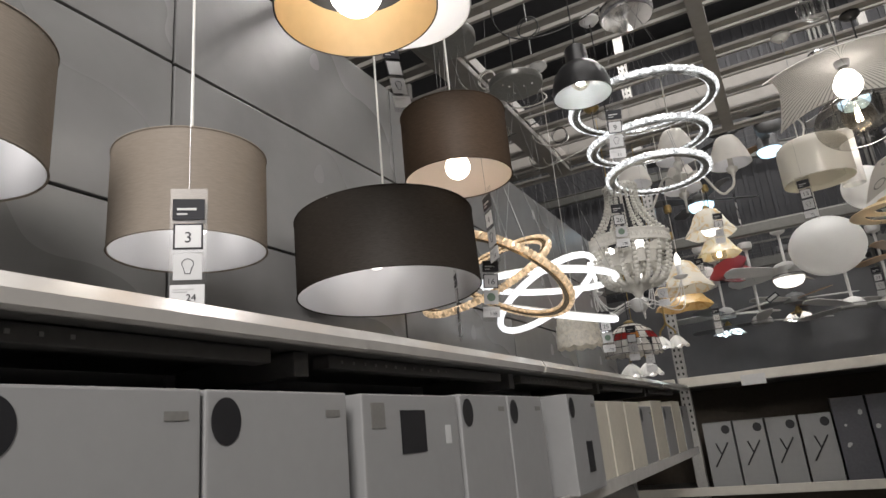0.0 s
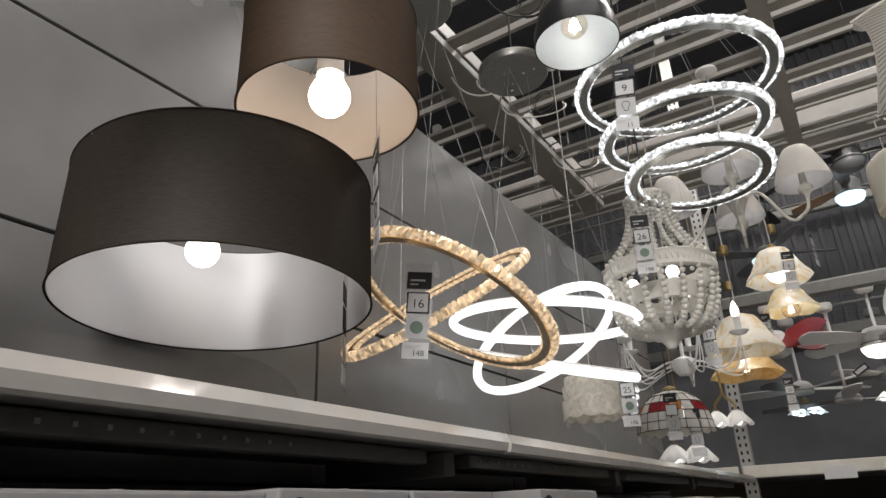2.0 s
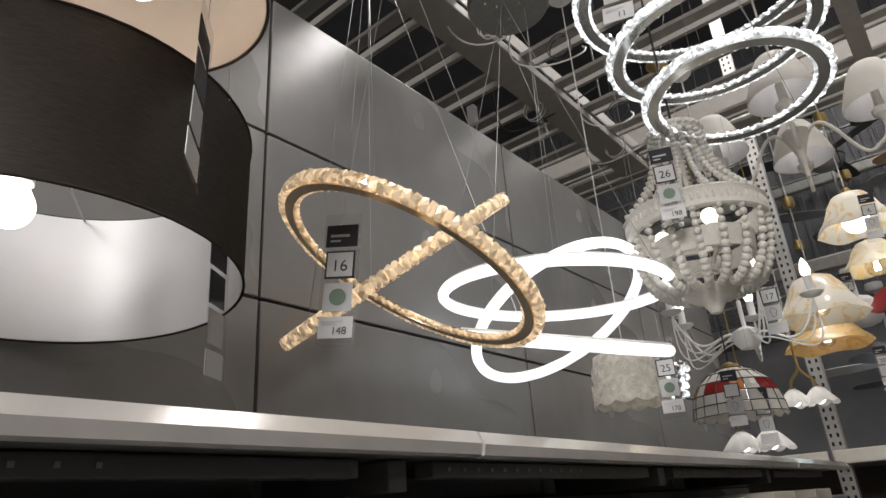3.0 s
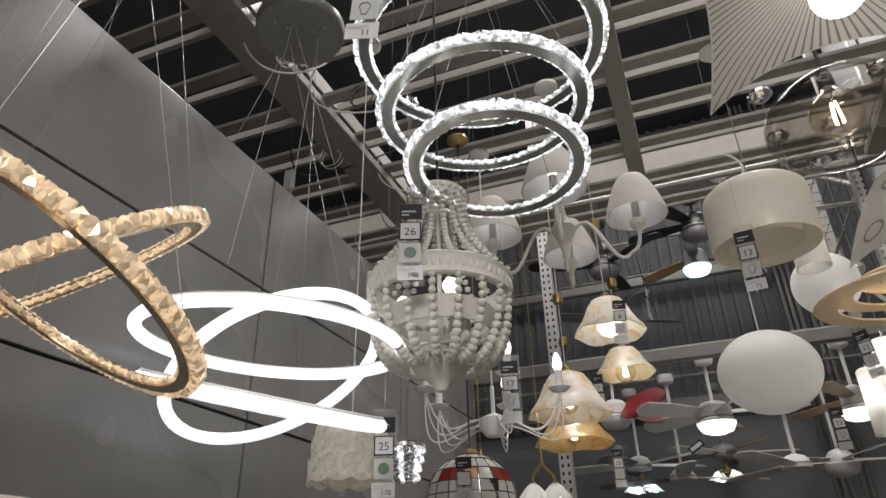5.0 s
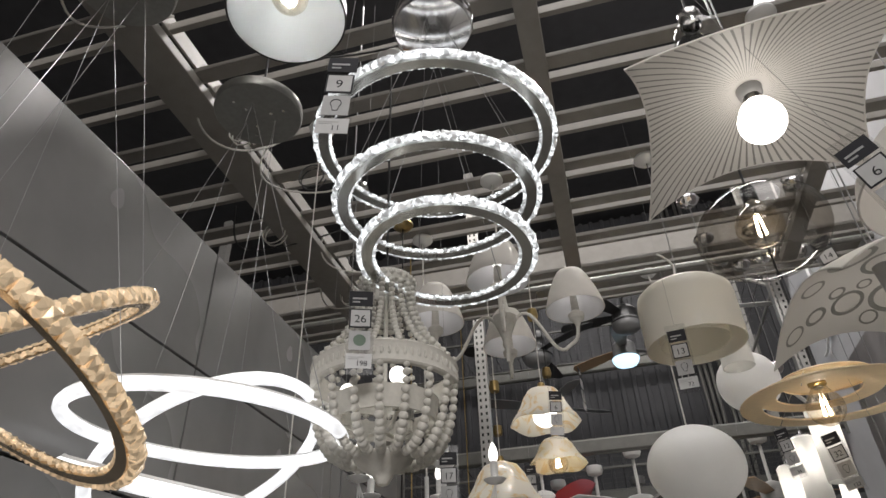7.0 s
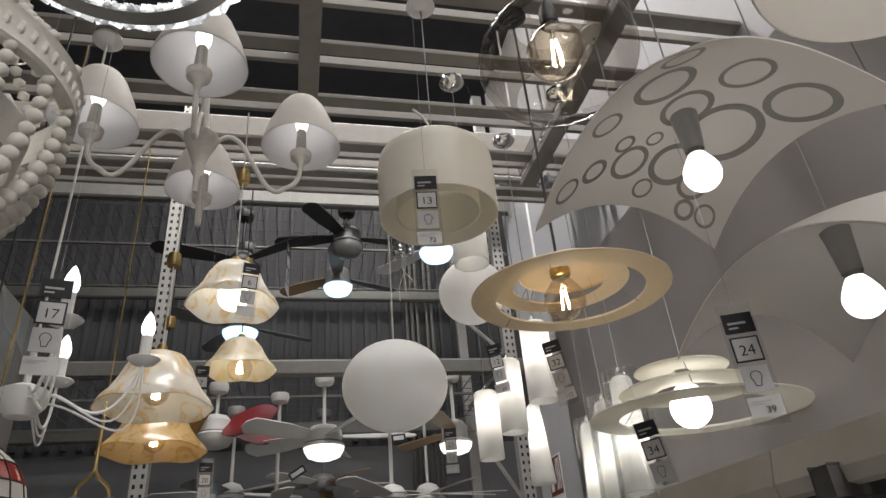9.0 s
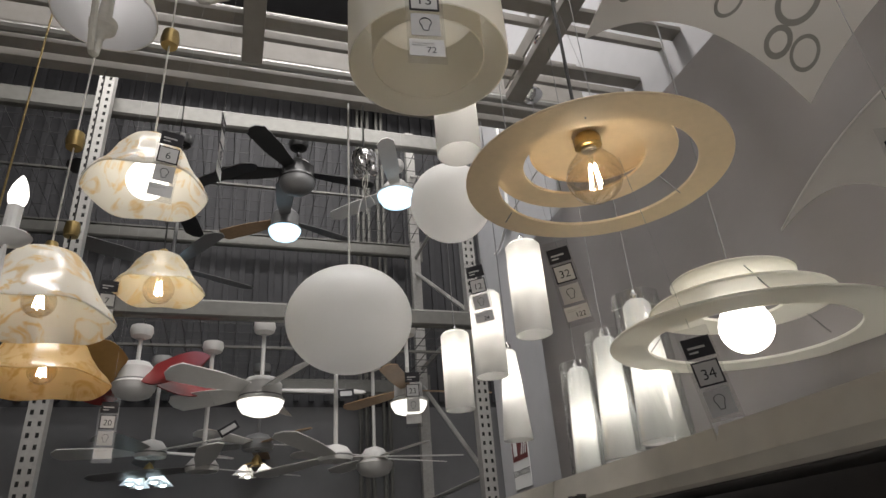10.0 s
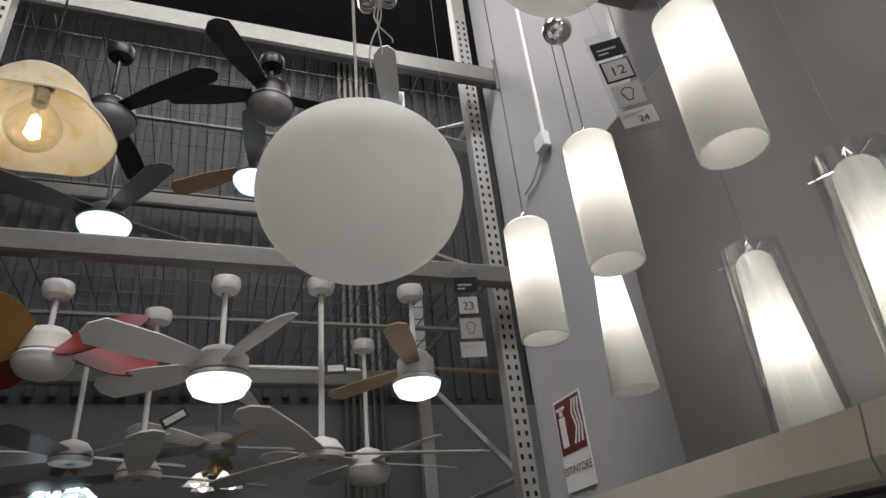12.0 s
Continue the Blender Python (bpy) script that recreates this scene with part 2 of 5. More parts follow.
# patchy emission paints bright and dim facets into the crystals
for m, base, lo, hi in ((G_CRYST, (0.72, 0.73, 0.75), 0.12, 1.15), (G_GOLDCRYST, (0.74, 0.60, 0.42), 0.10, 0.50)):
    nt = m.node_tree
    b = nt.nodes["Principled BSDF"]
    b.inputs["Roughness"].default_value = 0.12
    b.inputs["Metallic"].default_value = 0.45
    b.inputs["Base Color"].default_value = (*base, 1)
    geo = nt.nodes.new("ShaderNodeTexCoord")
    oi = nt.nodes.new("ShaderNodeObjectInfo")
    vec = nt.nodes.new("ShaderNodeVectorMath")
    vec.operation = "ADD"
    nt.links.new(geo.outputs["Object"], vec.inputs[0])
    nt.links.new(oi.outputs["Random"], vec.inputs[1])
    vor = nt.nodes.new("ShaderNodeTexVoronoi")
    vor.inputs["Scale"].default_value = 95
    nt.links.new(vec.outputs[0], vor.inputs["Vector"])
    mr = nt.nodes.new("ShaderNodeMapRange")
    mr.inputs[1].default_value, mr.inputs[2].default_value = 0.25, 0.95
    mr.inputs[3].default_value, mr.inputs[4].default_value = lo, hi
    nt.links.new(vor.outputs["Color"], mr.inputs[0])
    nt.links.new(mr.outputs[0], b.inputs["Emission Strength"])

nt = G_LED.node_tree
tc = nt.nodes.new("ShaderNodeTexCoord")
nz = nt.nodes.new("ShaderNodeTexNoise")
nz.inputs["Scale"].default_value = 45
nz.inputs["Detail"].default_value = 5
mr = nt.nodes.new("ShaderNodeMapRange")
mr.inputs[1].default_value, mr.inputs[2].default_value = 0.35, 0.65
mr.inputs[3].default_value, mr.inputs[4].default_value = 0.48, 0.84
nt.links.new(tc.outputs["Object"], nz.inputs["Vector"])
nt.links.new(nz.outputs["Fac"], mr.inputs[0])
nt.links.new(mr.outputs[0], nt.nodes["Principled BSDF"].inputs["Emission Strength"])


# ---- builders ----
def part(name, bm, material, parent=None, label="", smooth=False, sharp=None):
    me = bpy.data.meshes.new(name)
    bmesh.ops.recalc_face_normals(bm, faces=bm.faces)
    bm.to_mesh(me)
    bm.free()
    me.materials.append(material)
    if smooth:
        me.shade_smooth()
        me.set_sharp_from_angle(angle=radians(sharp or 40))
    ob = new(name, me)
    if parent is not None:
        ob.parent = parent
    return tagged(ob, label)


def again(ob, parent, m):
    """The same piece once more, sharing its mesh."""
    c = ob.copy()
    scene.collection.objects.link(c)
    c.parent = parent
    c.matrix_basis = m
    return c


def thing(name, at, label, category, group="", turn=0.0):
    ob = new(name)
    ob.empty_display_size = 0.05
    ob.matrix_basis = pose(*at, 0, 0, turn)
    return tagged(ob, label, category, group)


def structure(ob, label=""):
    return tagged(ob, label, kind="structure")


def block(bm, lo, hi, bevel=0.0):
    r = bmesh.ops.create_cube(bm, size=1.0)
    vs = r["verts"]
    for v in vs:
        v.co = Vector([lo[i] + (v.co[i] + 0.5) * (hi[i] - lo[i]) for i in range(3)])
    if bevel:
        es = list({e for v in vs for e in v.link_edges})
        bmesh.ops.bevel(bm, geom=es, offset=bevel, segments=2, affect="EDGES", profile=0.6)
    return bm


def box(lo, hi, bevel=0.0):
    return block(bmesh.new(), lo, hi, bevel)


def lathe(profile, seg=48, closed=False, bm=None, at=(0, 0, 0), m=None):
    """Turns a list of (radius, z) about the z axis."""
    bm = bm or bmesh.new()
    rings = []
    for r, z in profile:
        if r < 1e-5:
            rings.append([bm.verts.new((at[0], at[1], at[2] + z))])
        else:
            rings.append([bm.verts.new((at[0] + r * math.cos(2 * math.pi * k / seg), at[1] + r * math.sin(2 * math.pi * k / seg), at[2] + z)) for k in range(seg)])
    pairs = list(zip(rings, rings[1:]))
    if closed:
        pairs.append((rings[-1], rings[0]))
    for a, b in pairs:
        for k in range(seg):
            q = [a[k % len(a)], a[(k + 1) % len(a)], b[(k + 1) % len(b)], b[k % len(b)]]
            u = list(dict.fromkeys(q))
            if len(u) > 2:
                bm.faces.new(u)
    if m is not None:
        bmesh.ops.transform(bm, matrix=m, verts=[v for r in rings for v in r])
    return bm


def tube(points, r, seg=8, bm=None, closed=False):
    """A round bar along a line of points."""
    bm = bm or bmesh.new()
    pts = [Vector(p) for p in points]
    n = len(pts)
    rings = []
    side = None
    for i, p in enumerate(pts):
        if closed:
            d = pts[(i + 1) % n] - pts[i - 1]
        else:
            d = pts[min(i + 1, n - 1)] - pts[max(i - 1, 0)]
        d.normalize()
        if side is None:
            side = d.orthogonal().normalized()
        side = (side - d * side.dot(d)).normalized()
        up = d.cross(side)
        rr = r[i] if isinstance(r, (list, tuple)) else r
        rings.append([bm.verts.new(p + rr * (math.cos(2 * math.pi * k / seg) * side + math.sin(2 * math.pi * k / seg) * up)) for k in range(seg)])
    for a, b in list(zip(rings, rings[1:])) + ([(rings[-1], rings[0])] if closed else []):
        for k in range(seg):
            bm.faces.new((a[k], a[(k + 1) % seg], b[(k + 1) % seg], b[k]))
    if not closed:
        bm.faces.new(rings[0])
        bm.faces.new(rings[-1])
    return bm


def ball(bm, at, r, sub=2, sz=1.0):
    g = bmesh.ops.create_icosphere(bm, subdivisions=sub, radius=r)
    for v in g["verts"]:
        v.co = Vector((v.co.x + at[0], v.co.y + at[1], v.co.z * sz + at[2]))
    return bm


def shell(profile, thick):
    """A profile and its inside, thick apart, as one closed profile."""
    inner = [(max(r - thick, 0.0), z) for r, z in reversed(profile)]
    return profile + inner


def bezier(a, b, c, d, n=14):
    a, b, c, d = map(Vector, (a, b, c, d))
    return [((1 - t) ** 3) * a + 3 * t * (1 - t) ** 2 * b + 3 * t * t * (1 - t) * c + t ** 3 * d for t in [i / n for i in range(n + 1)]]


def lettering(name, words, size, material, parent, m, label=""):
    cu = bpy.data.curves.new(name, "FONT")
    cu.body, cu.size, cu.align_x, cu.align_y = words, size, "CENTER", "CENTER"
    tmp = new("lettering", cu)
    bpy.context.view_layer.update()
    me = bpy.data.meshes.new_from_object(tmp.evaluated_get(bpy.context.evaluated_depsgraph_get()))
    bpy.data.objects.remove(tmp)
    me.materials.append(material)
    ob = new(name, me)
    ob.parent = parent
    ob.matrix_basis = m
    return tagged(ob, label)


GRID_Z = 3.44  # underside of the hanging slat grid

# ---- hall shell ----
structure(part("floor", box((-7, -5, -0.1), (7, 9.2, 0)), M_FLOOR), "pale glossy store floor")
structure(part("ceiling", box((-7, -5, 6.3), (7, 9.2, 6.4)), M_ROOF), "dark painted high hall roof")
structure(part("wall_north", box((-7, 9.0, 0), (7, 9.15, 6.3)), M_HALL), "dark grey far hall wall")
structure(part("wall_south", box((-7, -5, 0), (7, -4.85, 6.3)), M_HALL), "grey hall wall behind the aisle")
structure(part("wall_east", box((6.85, -4.85, 0), (7, 9.0, 6.3)), M_HALL), "grey hall side wall")
structure(part("wall_west", box((-7, -4.85, 0), (-6.85, 9.0, 6.3)), M_HALL), "grey hall side wall")

# ---- hanging slat grid over the aisle ----
grid = structure(thing("slat_grid", (0, 0, GRID_Z), "cream metal slats hung as a ceiling grid", "ceiling grid"))
first = None
k = 0
y = -0.35
while y < 4.6:
    if first is None:
        bm = block(bmesh.new(), (-2.6, -0.028, 0.03), (2.3, 0.028, 0.05), 0.004)
        block(bm, (-2.6, 0.085, 0.05), (2.3, 0.105, 0.085), 0.003)
        first = part("slat", bm, M_SLAT, grid)
        first.matrix_basis = pose(0, y, 0)
    else:
        again(first, grid, pose(0.03 * math.sin(k * 2.1), y, 0.004 * math.sin(k * 1.3)))
    k += 1
    y += 0.27
for x, w in ((-1.17, 0.075), (0.0, 0.036), (1.02, 0.036)):
    bm = block(bmesh.new(), (x - w, -0.6, -0.01), (x + w, 4.4, 0.028), 0.004)
    block(bm, (x - w, -0.6, 0.05), (x - w + 0.008, 4.4, 0.12), 0.002)
    block(bm, (x + w - 0.008, -0.6, 0.05), (x + w, 4.4, 0.12), 0.002)
    part("runner", bm, M_SLAT, grid)
for x in (-1.17, 0.0, 1.02):
    for yy in (0.5, 2.3, 4.1):
        part("hanger_rod", tube([(x, yy, 0.03), (x, yy, 2.85)], 0.006, 6), M_WIRE, grid)
# cables lying on the grid
for i in range(12):
    rnd = random.Random(40 + i)
    x0, y0 = -1.15 + rnd.uniform(-0.25, 0.4), 0.6 + i * 0.3
    pts = bezier((x0, y0, 0.06), (x0 + rnd.uniform(-0.3, 0.3), y0 + 0.1, -0.12), (x0 + rnd.uniform(-0.2, 0.5), y0 + 0.2, -0.1), (x0 + rnd.uniform(0.0, 0.5), y0 + 0.3, 0.06))
    part("loose_cable", tube(pts, 0.004, 5), M_WHITECORD if i % 3 else M_BLACKCORD, grid)
    cx, cy = x0 + 0.12, y0 + 0.12
    coil = [(cx + 0.05 * math.cos(a * 0.5), cy + 0.01 * a / 6, -0.02 + 0.05 * math.sin(a * 0.5)) for a in range(26)]
    part("cable_coil", tube(coil, 0.003, 5), M_WHITECORD if i % 2 else M_WIRE, grid)

# broad white box beam beyond the grid
bm = box((-3.4, 4.62, 3.66), (2.6, 4.86, 3.93), 0.01)
structure(part("white_box_beam", bm, M_SLAT), "broad cream painted box beam")
bm = tube([(-3.4, 4.58, 3.60), (2.6, 4.58, 3.60)], 0.018, 8)
structure(part("service_pipe", bm, M_BEAM), "thin grey pipe below the box beam")

# ---- gondolas with their back panels ----
BAY0, BAYS = -3.085, 8
wall_l = structure(part("wall_west_gondola", box((-1.16, BAY0, 0.0), (-1.125, 4.915, 2.945)), M_SEAM), "dark core of the shelf back wall")
first = None
for i in range(BAYS):
    for j in range(7):
        z0 = 0.152 + 0.4 * j
        at = pose(-1.11, BAY0 + i * 1.0, z0)
        if first is None:
            bm = box((-0.016, 0.004, 0.004), (0.0, 0.996, 0.396), 0.002)
            first = part("panel", bm, M_PANEL, wall_l, "grey enamelled back panel")
            first.matrix_basis = at
        else:
            again(first, wall_l, at)

wall_r = structure(part("wall_east_gondola", box((1.265, BAY0, 0.0), (1.30, 4.915, 3.05)), M_SEAM), "dark core of the shelf back wall")
first = None
for i in range(4):
    at = pose(1.25, BAY0 + i * 2.0, 0)
    if first is None:
        bm = box((0.0, 0.0012, 0.0), (0.016, 1.9988, 3.06), 0.001)
        first = part("panel", bm, M_PANEL_R, wall_r, "taupe grey painted board")
        first.matrix_basis = at
    else:
        again(first, wall_r, at)

for x0, x1, z, lipx, name in ((-1.105, -0.70, 1.80, -0.68, "left"), (0.82, 1.245, 1.885, 0.80, "right")):
    shelf = thing("wall_shelf", (0, 0, z), "long dark steel shelf with a pale front rail", "shelf")
    part("board", box((x0, BAY0, -0.002), (x1, 4.915, 0.02), 0.003), M_DARK, shelf)
    s = 1 if lipx > 0 else -1
    for i in range(BAYS):
        ya, yb = BAY0 + i * 1.015 + 0.045, BAY0 + i * 1.015 + 1.057
        d = 0.006 * (i % 2) + 0.002 * math.sin(i * 2.3) if s < 0 else 0.0
        # bent front rail: a sloping face with a rolled top edge
        prof = [(0.0, -0.004), (-0.012 * s, 0.0), (-0.016 * s, 0.022), (-0.006 * s, 0.048), (0.004 * s, 0.051), (0.010 * s, 0.046), (0.004 * s, 0.02), (0.006 * s, -0.004)]
        if s < 0:
            prof = [(px, pz * 0.76 - 0.001) for px, pz in prof]
        else:
            prof = [(px * 1.3, pz if pz > 0.03 else pz - 0.03) for px, pz in prof]
        bm = bmesh.new()
        ends = []
        for yy in (ya, yb):
            ends.append([bm.verts.new((lipx + px + d, yy, pz - d * 0.4)) for px, pz in prof])
        n = len(prof)
        for q in range(n):
            bm.faces.new((ends[0][q], ends[0][(q + 1) % n], ends[1][(q + 1) % n], ends[1][q]))
        bm.faces.new(ends[0])
        bm.faces.new(ends[1])
        part("front_rail", bm, M_LIP if s < 0 else M_LIP_R, shelf)
    # perforated bracket strips under the board
    for i in range(BAYS):
        ym = BAY0 + i + 0.5
        part("bracket", box((min(x0, lipx) + 0.05, BAY0 + i - 0.02, -0.05), (max(x0, lipx) - 0.06, BAY0 + i + 0.02, -0.004), 0.003), M_DARK, shelf)
        part("rib", box((lipx - 0.10 * 1 if s < 0 else lipx + 0.06, ym - 0.42, -0.03), (lipx - 0.06 if s < 0 else lipx + 0.10, ym + 0.42, -0.004), 0.003), M_DARK, shelf)
        if s > 0:
            continue
        bm = bmesh.new()
        for q in range(12):
            yy = ym - 0.38 + q * 0.04
            xa = lipx - 0.058 if s < 0 else lipx + 0.058
            block(bm, (xa - 0.001, yy - 0.003, -0.020), (xa + 0.001, yy + 0.003, -0.014))
        tagged(part("hole_row", bm, M_STRIPE, shelf), kind="stuff")

for x0, x1, xf, z in ((-1.105, -0.66, -0.655, 1.385), (0.80, 1.245, 0.795, 1.45)):
    shelf = thing("wall_shelf", (0, 0, z), "long grey steel shelf carrying lamp cartons", "shelf")
    part("board", box((x0, BAY0, -0.002), (x1, 4.915, 0.02), 0.003), M_DARK, shelf)
    part("front_rail", box((min(xf, xf + 0.006), BAY0, -0.02), (max(xf, xf + 0.006), 4.915, 0.03), 0.002), M_LIP, shelf)
for xg in (-1.0, 1.1):
    side = structure(part("gondola_base", box((xg - 0.12 if xg < 0 else xg - 0.3, BAY0, 0), (xg + 0.3 if xg < 0 else xg + 0.12, 4.9, 0.9)), M_DARK), "dark closed gondola base")

# ---- white end wall with the extinguisher sign ----
ww = structure(part("wall_white_end", box((1.5, 2.6, 0), (1.56, 6.1, 5.6), 0.003), M_WHITEWALL), "white painted end wall")
conduit = thing("conduit", (1.494, 5.40, 3.61), "white plastic cable conduit with a junction box", "conduit")
part("pipe", tube([(0, 0.18, 2.2), (0, 0.18, 0.03)], 0.009, 8), M_WHITE, conduit)
part("junction_box", box((-0.035, 0.14, -0.05), (0.004, 0.22, 0.03), 0.004), M_WHITE, conduit)
part("bent_lead", tube(bezier((-0.01, 0.2, -0.04), (-0.02, 0.28, -0.1), (-0.01, 0.3, -0.14), (-0.01, 0.42, -0.13)), 0.008, 8), M_WHITE, conduit)
trunkg = structure(part("corner_trim", box((1.494, 4.96, 0), (1.4995, 4.985, 5.6)), M_STEEL), "thin metal corner trim")

sign = thing("extinguisher_sign", (1.492, 5.82, 2.36), "red and white fire extinguisher sign", "sign")
part("plate", box((0, -0.108, -0.235), (0.004, 0.108, 0.125), 0.001), M_WHITE, sign)
part("red_field", box((-0.002, -0.098, -0.095), (-0.0005, 0.098, 0.115)), M_SIGNRED, sign)
bm = box((-0.0045, 0.03, -0.07), (-0.0025, 0.075, 0.05), 0.0006)
block(bm, (-0.0045, 0.04, 0.055), (-0.0025, 0.065, 0.075))
block(bm, (-0.0045, 0.02, 0.078), (-0.0025, 0.085, 0.09))
part("extinguisher_mark", bm, M_WHITE, sign)
bm = bmesh.new()
for q in range(3):
    tube([(-0.0035, -0.02 - q * 0.028, -0.07), (-0.0035, -0.05 - q * 0.02, -0.01), (-0.0035, -0.03 - q * 0.025, 0.05), (-0.0035, -0.05 - q * 0.02, 0.1)], 0.007, 5, bm)
for v in bm.verts:
    v.co.x = -0.0035 + (v.co.x + 0.0035) * 0.1
part("flame_mark", bm, M_WHITE, sign)
lettering("sign_word", "ESTINTORE", 0.042, M_INK, sign, Matrix.Translation((-0.0022, 0, -0.16)) @ Matrix(((0, 0, -1, 0), (-1, 0, 0, 0), (0, 1, 0, 0), (0, 0, 0, 1))))


# ---- pallet rack at the end of the aisle ----
def rack_post(x, y):
    post = thing("rack_post", (x, y, 0), "grey perforated steel rack upright", "rack", "rack uprights")
    prof = [(-0.04, 0.07), (-0.04, 0.0), (0.04, 0.0), (0.04, 0.07), (0.034, 0.07), (0.034, 0.006), (-0.034, 0.006), (-0.034, 0.07)]
    bm = bmesh.new()
    ends = [[bm.verts.new((px, py, zz)) for px, py in prof] for zz in (0.0, 5.6)]
    for q in range(8):
        bm.faces.new((ends[0][q], ends[0][(q + 1) % 8], ends[1][(q + 1) % 8], ends[1][q]))
    bm.faces.new(ends[0])
    bm.faces.new(ends[1])
    part("upright", bm, M_POST, post)
    bm = bmesh.new()
    for k in range(70):
        z = 1.5 + k * 0.05
        for xx in (-0.019, 0.019):
            block(bm, (xx - 0.007, -0.0015, z), (xx + 0.007, -0.0005, z + 0.022))
    tagged(part("slot_strip", bm, M_HOLE, post), kind="stuff")
    return post


rack_post(-0.80, 5.78)
rack_post(1.43, 6.12)
rack_post(-3.2, 5.78)


def rack_beam(x0, x1, y, z, h, label):
    ob = thing("rack_beam", ((x0 + x1) / 2, y, z), label, "rack beam", "rack beams")
    w = (x1 - x0) / 2
    bm = bmesh.new()
    prof = [(0.0, -h / 2), (-0.012, -h / 2 + 0.012), (-0.012, h / 2 - 0.012), (0.0, h / 2), (0.04, h / 2), (0.04, -h / 2)]
    ends = [[bm.verts.new((sx * w, py, pz)) for py, pz in prof] for sx in (-1, 1)]
    n = len(prof)
    for q in range(n):
        bm.faces.new((ends[0][q], ends[0][(q + 1) % n], ends[1][(q + 1) % n], ends[1][q]))
    bm.faces.new(ends[0])
    bm.faces.new(ends[1])
    part("beam", bm, M_BEAM, ob)
    for sx in (-1, 1):
        part("end_plate", box((sx * w - 0.02, -0.02, -h / 2 - 0.05), (sx * w + 0.02, -0.014, h / 2 + 0.05), 0.002), M_BEAM, ob)
    return ob


rack_beam(-3.2, 1.5, 5.98, 3.11, 0.10, "long pale grey steel rack beam")
rack_beam(-3.2, 1.5, 5.92, 4.33, 0.12, "long pale grey upper rack beam")
rack_beam(-3.2, 1.5, 7.5, 3.11, 0.10, "rear grey steel rack beam")
rack_beam(-3.2, 1.5, 7.5, 4.33, 0.10, "rear grey upper rack beam")
for z in (3.17, 4.40):
    deck = thing("wire_deck", (0, 0, z), "zinc wire mesh rack deck", "rack deck")
    bm = bmesh.new()
    for i in range(46):
        x = -3.1 + i * 0.10
        block(bm, (x - 0.002, 6.0, -0.002), (x + 0.002, 7.5, 0.002))
    for j in range(10):
        yy = 6.05 + j * 0.155
        block(bm, (-3.15, yy - 0.002, 0.002), (1.45, yy + 0.002, 0.006))
    tagged(part("wire_mesh", bm, M_WIRE, deck), kind="stuff")
    for yy in (6.0, 6.75, 7.5):
        part("deck_bar", box((-3.15, yy - 0.012, -0.02), (1.45, yy + 0.012, -0.004), 0.002), M_BEAM, deck)
# ribbed sheet wall behind the rack
structure(part("wall_rack_low", box((-4.2, 7.70, 0), (3.2, 7.8, 3.0)), M_RIBLOW), "dull grey plain wall behind the rack")
rw = structure(part("wall_rack_back", box((-4.2, 7.75, 3.0), (3.2, 7.8, 6.2)), M_RIB), "dark ribbed sheet wall behind the rack")
first = None
for i in range(62):
    at = pose(-4.1 + i * 0.12, 7.715, 3.05)
    if first is None:
        first = part("sheet_rib", box((0, 0, 0), (0.045, 0.035, 3.15), 0.006), M_RIB, rw)
        first.matrix_basis = at
    else:
        again(first, rw, at)
for x in (0.98, 1.03, 1.08, 1.17, 1.22):
    part("riser_pipe", tube([(x, 7.65, 0), (x, 7.65, 6.2)], 0.016, 8), M_BEAM, rw)
# diagonal braces of the end frame
brace = thing("frame_brace", (1.45, 0, 0), "grey diagonal rack frame braces", "rack")
for z0 in (2.2, 3.2, 4.2):
    part("brace", tube([(0, 6.16, z0), (0, 7.45, z0 + 0.9)], 0.016, 6), M_POST, brace)
    part("brace", tube([(0, 7.45, z0 + 0.05), (0, 6.16, z0 + 0.05)], 0.014, 6), M_POST, brace)
part("rear_upright", box((-0.04, 7.45, 0), (0.04, 7.51, 5.6)), M_POST, brace)

# end shelf with its price rail and cartons
shelf = thing("end_shelf", (0, 5.72, 1.86), "dark shelf with a pale price rail", "shelf")
part("board", box((-3.2, 0.0, -0.02), (1.48, 0.9, 0.01)), M_DARK, shelf)
part("price_rail", box((-0.82, -0.02, -0.015), (1.48, 0.0, 0.062), 0.004), M_LIP_R, shelf)
part("price_rail", box((-3.2, -0.02, -0.015), (-0.85, 0.0, 0.062), 0.004), M_LIP_R, shelf)
for x in (-0.35, 0.75):
    part("shelf_ticket", box((x, -0.026, -0.05), (x + 0.18, -0.021, 0.03), 0.001), M_TAGWHITE, shelf)
shelf = thing("end_shelf", (0, 5.72, 1.02), "lower dark shelf with cartons", "shelf")
part("board", box((-3.2, 0.0, -0.02), (1.48, 0.9, 0.01)), M_DARK, shelf)
part("price_rail", box((-3.2, -0.02, -0.015), (1.48, 0.0, 0.05), 0.004), M_LIP_R, shelf)
structure(part("shelf_back", box((-3.2, 6.62, 0), (1.48, 6.66, 1.84)), M_BROWN), "dark back of the end shelf")


